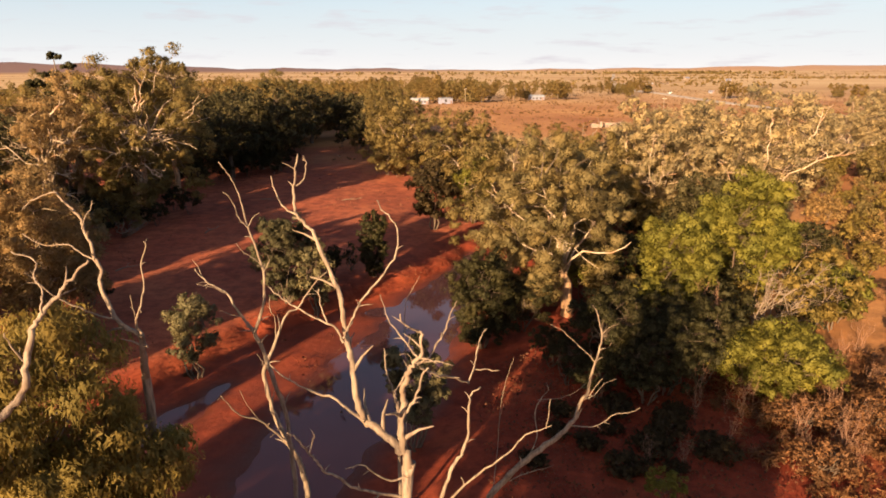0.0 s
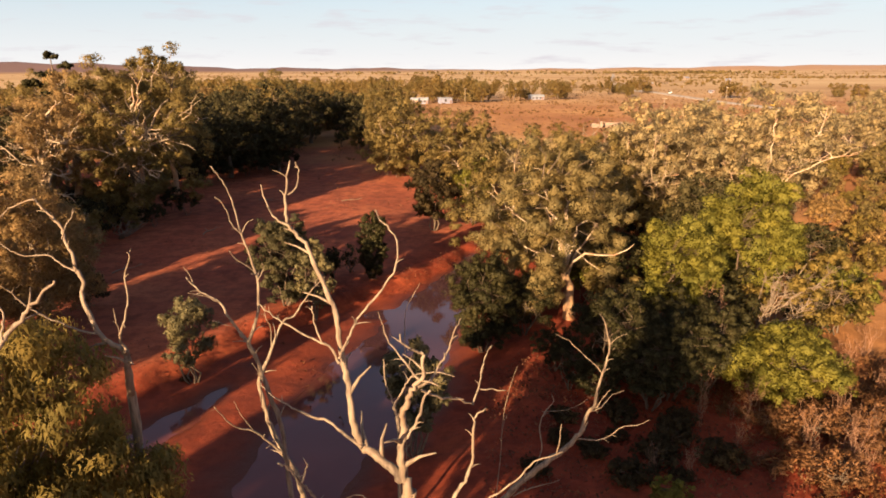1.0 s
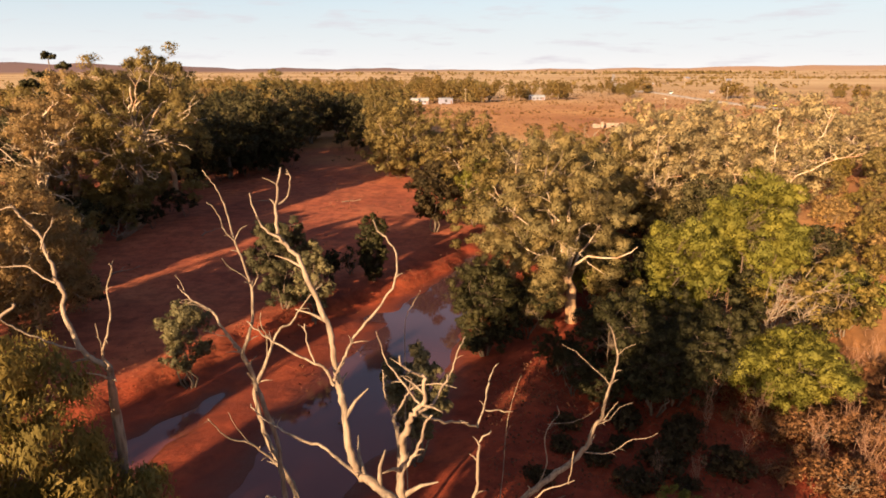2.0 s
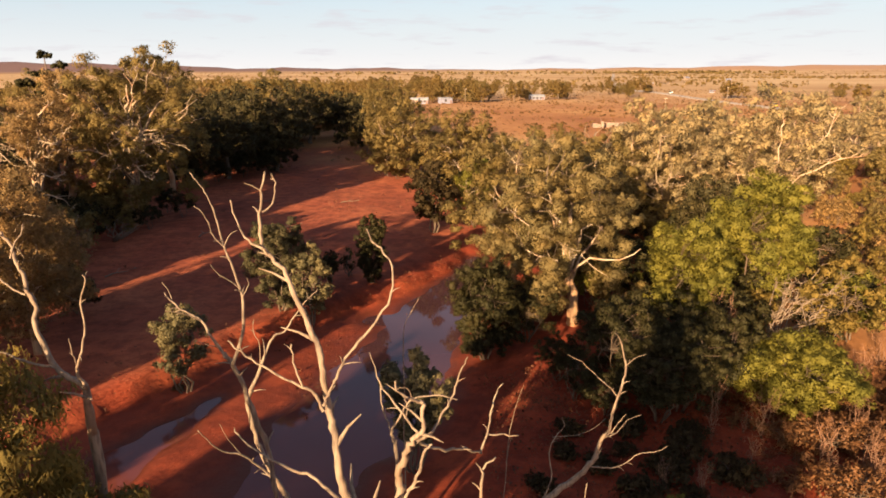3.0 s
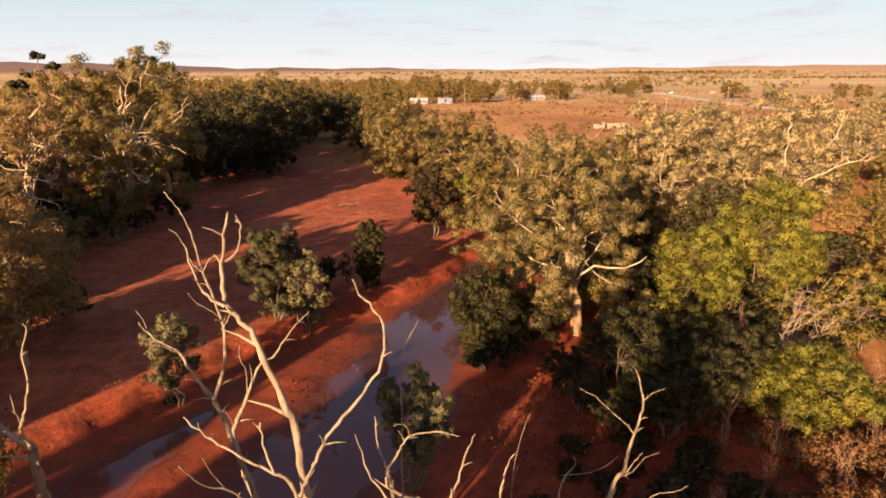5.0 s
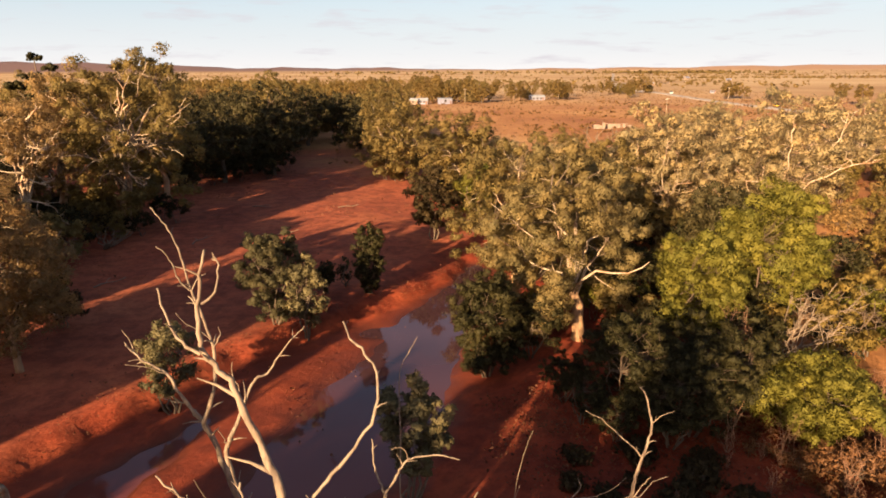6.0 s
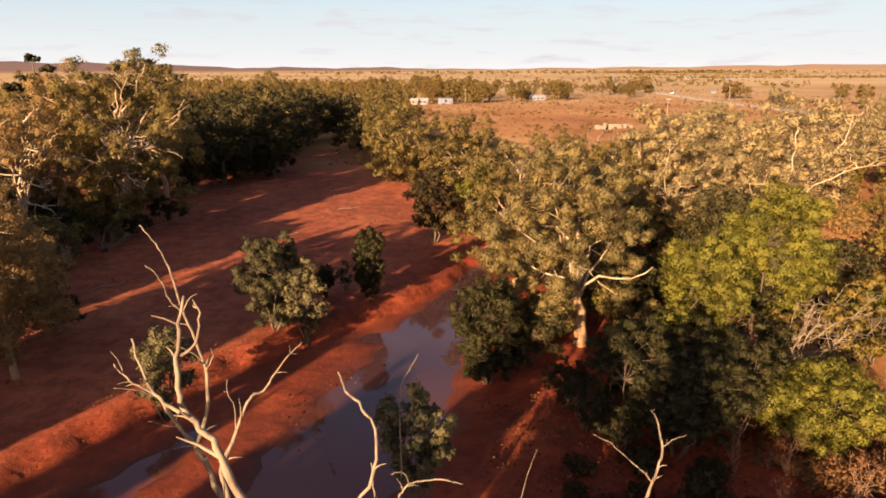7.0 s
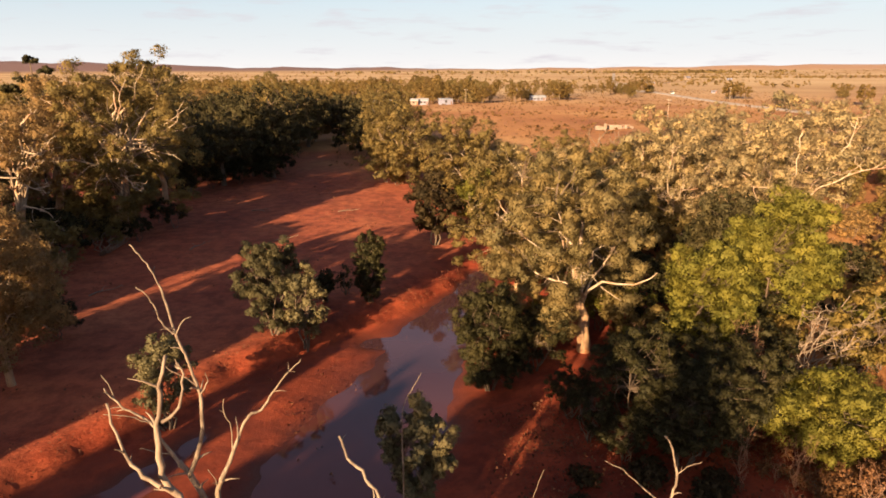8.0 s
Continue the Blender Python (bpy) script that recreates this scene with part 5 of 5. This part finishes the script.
brush = np.column_stack([g.uniform(15, 42, 900), g.uniform(26, 47, 900)])
brush = brush[brush[:, 0] > 19 + 1.5 * np.sin(brush[:, 1] * 0.9)]
tufts("dry_brush", brush, 0.35, 0.95, 90, DRY_LEAF, 83, "dry red-brown thicket of thin twigs on the slope", 0.75, 0.10, -0.5)
tufts("leaf_litter", litter, 0.08, 0.3, 14, LITTER, 80, "dry twigs and leaf litter on red soil", 0.3)

line = [((ax + (bx - ax) * t), (ay + (by - ay) * t)) for (ax, ay), (bx, by) in zip(LIP[1:], LIP[2:]) for t in g.random(110)]
clods = np.array(line) + g.normal(0, 0.9, (len(line), 2))
tufts("clods", clods, 0.06, 0.20, 12, LITTER, 81, "crumbled soil and dry tufts along the bank edge", 0.5)
bed = np.column_stack([g.uniform(-48, -4, 900), g.uniform(40, 150, 900)])
bed = bed[np.sin(bed[:, 0] * 0.31 + 1.5 * np.sin(bed[:, 1] * 0.11)) + np.sin(bed[:, 1] * 0.23 - bed[:, 0] * 0.09) > -0.2]
tufts("bed_litter", bed, 0.05, 0.36, 12, LITTER, 82, "scattered twigs and dry tufts on the sandy bed", 0.4)

# far trees, built light and copied
far_kinds = []
for k, (x, y, h, s, leaf) in enumerate(((-52, 266, 14, 6.5, FAR_LEAF), (-76, 276, 12, 5.5, GUM_LEAF), (-60, 270, 15, 7, FAR_LEAF), (-100, 262, 15, 7, GUM_LEAF), (-62, 446, 8, 5, LOW_LEAF))):
    far_kinds.append(gum_tree(on(x, y), h, s, 90 + k, "distant gum along the creek line", leaf, clumps=30, per=56, size=0.95, trunk=0.3, bare=0.12, clump=1.9, limbs=3, group="distant trees", name="far_tree", bark=BROWN_BARK, skirt=10 if h < 9 else 0))
scatter(far_kinds[:4], strewn(70, 91, 9.0, lambda u, v: (lambda x, y: None if y > 290 and -0.135 < x / y < 0.03 else (x, y))(-155 + u * 122 + v * v * 45, 240 + v * 170)), 92, 0.7, 1.05)
scatter(far_kinds[:4], strewn(44, 89, 9.0, lambda u, v: (-250 + u * 150, 215 + v * 200)), 88, 0.8, 1.1)
scatter(far_kinds[:4], strewn(120, 93, 11.0, lambda u, v: (-360 + u * 390, 450 + v * 330)), 94, 0.8, 1.15)
scatter(far_kinds[4:] + far_kinds[:1], [(-58, 400), (-34, 470), (-24, 480), (-8, 470), (10, 470), (18, 466), (26, 452), (32, 470), (56, 487), (62, 505), (78, 500), (84, 492), (88, 505), (50, 470),
                                        (150, 610), (158, 618), (166, 612), (174, 620), (182, 616), (190, 628), (134, 640), (215, 512), (222, 520), (229, 515), (305, 520), (312, 530), (260, 420), (-44, 446), (-36, 455), (-24, 460), (-6, 465), (6, 468), (-56, 412), (-60, 430), (22, 460)], 95, 0.75, 1.15)
scatter(far_kinds[:3], strewn(64, 100, 11.0, lambda u, v: (-70 + u * 250, 520 + v * 360)), 101, 0.55, 0.85)
scatter(far_kinds[:3], strewn(16, 96, 12.0, lambda u, v: (135 + u * 100, 170 + v * 60)), 97, 0.6, 1.0)

woods = []
for y0, y1, x0, x1, n in ((480, 1150, -480, 40, 800), (560, 1100, -330, 60, 700), (760, 1300, -420, 520, 520), (1300, 2400, -1100, 1500, 520), (2400, 3600, -1700, 2300, 520)):
    woods.append(np.column_stack([g.uniform(x0, x1, n), g.uniform(y0, y1, n)]))
belt = np.column_stack([g.uniform(330, 1150, 420), 1500 + g.normal(0, 60, 420)])
belt = np.vstack([belt, np.column_stack([g.uniform(560, 1060, 260), 2000 + g.normal(0, 40, 260)])])
far_belt = np.column_stack([np.concatenate([g.uniform(-500, 1500, 260), g.uniform(720, 1180, 260)]), 2750 + g.normal(0, 130, 520)])
tufts("far_belt", far_belt, 5.0, 11.0, 18, LOW_LEAF, 99, "far dark belt of trees along the horizon", 0.7)
tufts("far_woods", np.vstack(woods + [belt]), 1.8, 5.0, 16, FAR_LEAF, 98, "far scattered trees out on the plain", 0.7)


# ---- buildings, poles and vehicles on the plain ----
def box(bm, x0, x1, y0, y1, z0, z1):
    bmesh.ops.create_cube(bm, size=1.0, matrix=Matrix.Translation(((x0 + x1) / 2, (y0 + y1) / 2, (z0 + z1) / 2)) @ Matrix.Diagonal((x1 - x0, y1 - y0, z1 - z0, 1)))


def slab(name, material, parent, *size, label=""):
    bm = bmesh.new()
    box(bm, *size)
    bmesh.ops.bevel(bm, geom=bm.edges[:], offset=min(0.03, 0.2 * min(abs(size[1] - size[0]), abs(size[3] - size[2]), abs(size[5] - size[4]))), segments=1, affect="EDGES")
    return part(name, bm, material, parent, label)


def gable(name, material, parent, x0, x1, y0, y1, z, rise, thick=0.15):
    """A pitched iron roof with its ridge along x and some overhang."""
    bm = bmesh.new()
    ym = (y0 + y1) / 2
    rows = [[bm.verts.new((x, y, zz + d)) for y, zz in ((y0 - 0.5, z - 0.15), (ym, z + rise), (y1 + 0.5, z - 0.15))] for x in (x0 - 0.4, x1 + 0.4) for d in (0, thick)]
    for a, b in ((0, 2), (1, 3), (0, 1), (2, 3)):
        for k in (0, 1):
            bm.faces.new((rows[a][k], rows[a][k + 1], rows[b][k + 1], rows[b][k]))
    for k in (0, 2):
        bm.faces.new((rows[0][k], rows[1][k], rows[3][k], rows[2][k]))
    bmesh.ops.recalc_face_normals(bm, faces=bm.faces[:])
    return part(name, bm, material, parent)


def house(x, y, wide, deep, tall, rise, label, wall, roof, turn=0.0, windows=2, name="house", door=True):
    root = thing(name, on(x, y), label, "building", "", turn)
    w, d = wide / 2, deep / 2
    slab("wall", wall, root, -w, w, -d, d, -0.3, tall)
    if rise > 0:
        gable("roof", roof, root, -w, w, -d, d, tall, rise)
        bm = bmesh.new()
        for sx in (-w, w):
            a = [bm.verts.new((sx, q, z)) for q, z in ((-d, tall - 0.02), (d, tall - 0.02), (0, tall + rise - 0.05))]
            bm.faces.new(a if sx > 0 else a[::-1])
        part("gable_end", bm, wall, root)
    else:
        bm = bmesh.new()
        box(bm, -w - 0.3, w + 0.3, -d - 0.3, d + 0.3, tall, tall + 0.15)
        bmesh.ops.rotate(bm, verts=bm.verts[:], cent=(0, 0, tall), matrix=Matrix.Rotation(radians(4), 3, "X"))
        part("roof", bm, roof, root)
    for k in range(windows):
        cx = -w + wide * (k + 0.7) / (windows + 0.7)
        win = slab("window", DARK, root, cx - 0.7, cx + 0.7, -d - 0.03, -d + 0.1, tall * 0.38, tall * 0.8)
        slab("sill", WOOD, win, cx - 0.8, cx + 0.8, -d - 0.12, -d + 0.05, tall * 0.34, tall * 0.38)
    if door:
        slab("door", RUST, root, w * 0.75 - 0.5, w * 0.75 + 0.5, -d - 0.04, -d + 0.1, 0.0, min(2.05, tall * 0.85))
    return root


house(68.0, 490, 10, 7, 2.4, 1.2, "white homestead with a pale iron roof among dark trees", WHITE_WALL, TIN, 8, 3)
house(1.5, 448, 8, 6, 3.6, 0, "pale shed with a skillion iron roof", WHITE_WALL, TIN, 20, 1, "shed")
house(-13.0, 449, 6, 5, 2.8, 1.2, "small weathered shed with a dark doorway", WHITE_WALL, TIN, 0, 2, "shed")
house(-18.5, 447, 5, 5, 3.0, 1.0, "small pale shed with patched walls", STONE_WALL, TIN, -12, 1, "shed")
house(-31.0, 438, 7, 6, 2.6, 1.2, "grey iron-roofed shed under trees", TIN, TIN, 10, 1, "shed")
house(-46.0, 424, 10, 7, 2.8, 1.4, "grey iron-roofed shed under trees", WHITE_WALL, TIN, -15, 2, "shed")
house(-38.0, 410, 9, 6, 2.4, 1.3, "low grey iron shed under trees", TIN, TIN, 25, 1, "shed")
house(38.0, 815, 16, 9, 3.2, 1.8, "distant cream house with an iron roof", WHITE_WALL, TIN, 0, 3)
house(74.0, 640, 13, 8, 2.8, 1.3, "distant low cream house", WHITE_WALL, WHITE_WALL, 0, 3)
house(283.0, 930, 11, 6, 2.4, 1.0, "distant long white building beside the road", STONE_WALL, TIN, 5, 4)
house(330.0, 1010, 13, 6, 1.3, 0, "distant long low cream building", STONE_WALL, STONE_WALL, 3, 6)
house(474.0, 1322, 10, 9, 4.0, 2.0, "distant pale barn on the plain", STONE_WALL, WHITE_WALL, 20, 2)
house(526.0, 1250, 8, 6, 3.0, 1.0, "distant pale shed on the plain", WHITE_WALL, WHITE_WALL, 0, 1)
house(246.0, 618, 4.6, 3, 2.0, 0, "small pale roadside shelter", WHITE_WALL, WHITE_WALL, -10, 2, "shelter")


def ruin(x, y):
    """Roofless stone walls with empty doorways."""
    root = thing("ruin", on(x, y), "roofless ruin with cream stone walls and empty doorways", "building", "", -8)
    cuts = [(-7.2, -5.4, 1.5), (-5.4, -4.0, 0.9), (-4.0, -3.0, 2.3), (-1.9, 3.0, 1.9), (4.0, 5.0, 2.0), (5.9, 7.4, 1.5)]
    for a, b, h in cuts:
        slab("wall_piece", STONE_WALL, root, a, b, -0.22, 0.22, -0.3, h)
    for a, b in ((-3.0, -1.9), (3.0, 4.0), (5.0, 5.9)):
        slab("lintel", STONE_WALL, root, a, b, -0.20, 0.20, 1.75, 2.0)
    for a in (-7.0, -3.5, 3.5, 7.2):
        slab("side_wall", STONE_WALL, root, a - 0.22, a + 0.22, 0.22, 5.2, -0.3, 0.9)
    slab("back_wall", STONE_WALL, root, -7.2, 7.4, 5.2, 5.6, -0.3, 0.8)


ruin(67.5, 268.0)


def power_pole(x, y, tall=9.5):
    root = thing("power_pole", on(x, y), "grey timber power pole with a crossarm", "pole", "power poles")
    wood = Wood(7)
    wood.tube([(0, 0, -0.5), (0.02, 0, tall * 0.5), (0, 0.02, tall)], 0.19, 0.13)
    wood.build("pole", WOOD, root)
    slab("crossarm", WOOD, root, -1.1, 1.1, -0.22, -0.12, tall - 0.75, tall - 0.6)
    for a in (-1.0, -0.4, 0.4, 1.0):
        w = Wood(5)
        w.tube([(a, -0.17, tall - 0.6), (a, -0.17, tall - 0.5), (a, -0.17, tall - 0.38)], 0.05, 0.03)
        w.build("insulator", PAINT, root)


for x, y in ((15.2, 461), (31, 570), (103.7, 314), (209, 496), (279, 977), (208, 988), (237, 1195), (246, 690), (330, 1100)):
    power_pole(x, y)


def vehicle(x, y, turn, label, long=4.8, tall=1.75, paint=None, name="car"):
    root = thing(name, (x, y, float(height(x, y)) + 0.55), label, "vehicle", "", turn)
    paint = paint or PAINT
    l = long / 2
    bm = bmesh.new()
    box(bm, -l, l, -0.9, 0.9, 0.35, 1.0)
    bmesh.ops.bevel(bm, geom=bm.edges[:], offset=0.12, segments=2, affect="EDGES")
    part("body", bm, paint, root)
    bm = bmesh.new()
    box(bm, -l * 0.85, l * 0.4, -0.8, 0.8, 0.98, tall)
    for p in bm.verts:
        if p.co.z > 1.3:
            p.co.x = p.co.x * 0.85 - 0.1
            p.co.y *= 0.85
    bmesh.ops.bevel(bm, geom=bm.edges[:], offset=0.08, segments=2, affect="EDGES")
    part("cabin", bm, GLASS, root)
    slab("roof", paint, root, -l * 0.80, l * 0.28, -0.70, 0.70, tall, tall + 0.05)
    for sx in (-0.62, 0.62):
        for sy in (-0.85, 0.85):
            w = Wood(12)
            w.tube([(sx * l, sy - 0.11, 0.34), (sx * l, sy, 0.34), (sx * l, sy + 0.11, 0.34)], 0.34, 0.34)
            w.build("wheel", RUBBER, root)


vehicle(204.0, 604, 80, "white car on the road across the plain")
vehicle(199.0, 592, 85, "white van on the road across the plain", 5.2, 2.2, name="van")
vehicle(196.0, 398, 85, "yellow road-works vehicle parked on the roadside", 5.0, 2.0, YELLOW, "truck")


# dead limbs sprawled under the trees on the sandy edge
for k, (x, y, h, lx) in enumerate(((-47.5, 80.5, 3.6, 2.2), (-51.0, 84.5, 4.2, 1.4), (-44.0, 86.0, 2.6, 1.8), (-40.5, 62.5, 2.2, 1.8))):
    dead_shrub(on(x, y), h, 2.6, 140 + k, "sprawling pale dead limbs under the bank trees", 7, 7, (lx, -1.2), "dead_shrub", DEAD_BARK, 0.13)


# bare dead trees out past the right bank
for k, (x, y, h) in enumerate(((38.5, 170.0, 10.0), (44.5, 174.0, 9.0), (47.5, 168.0, 7.0))):
    dead_shrub(on(x, y), h, 3.0, 120 + k, "bare dead tree with thin pale limbs on the plain", 5, 9, (0, 0), "dead_tree", DEAD_BARK, 0.16)
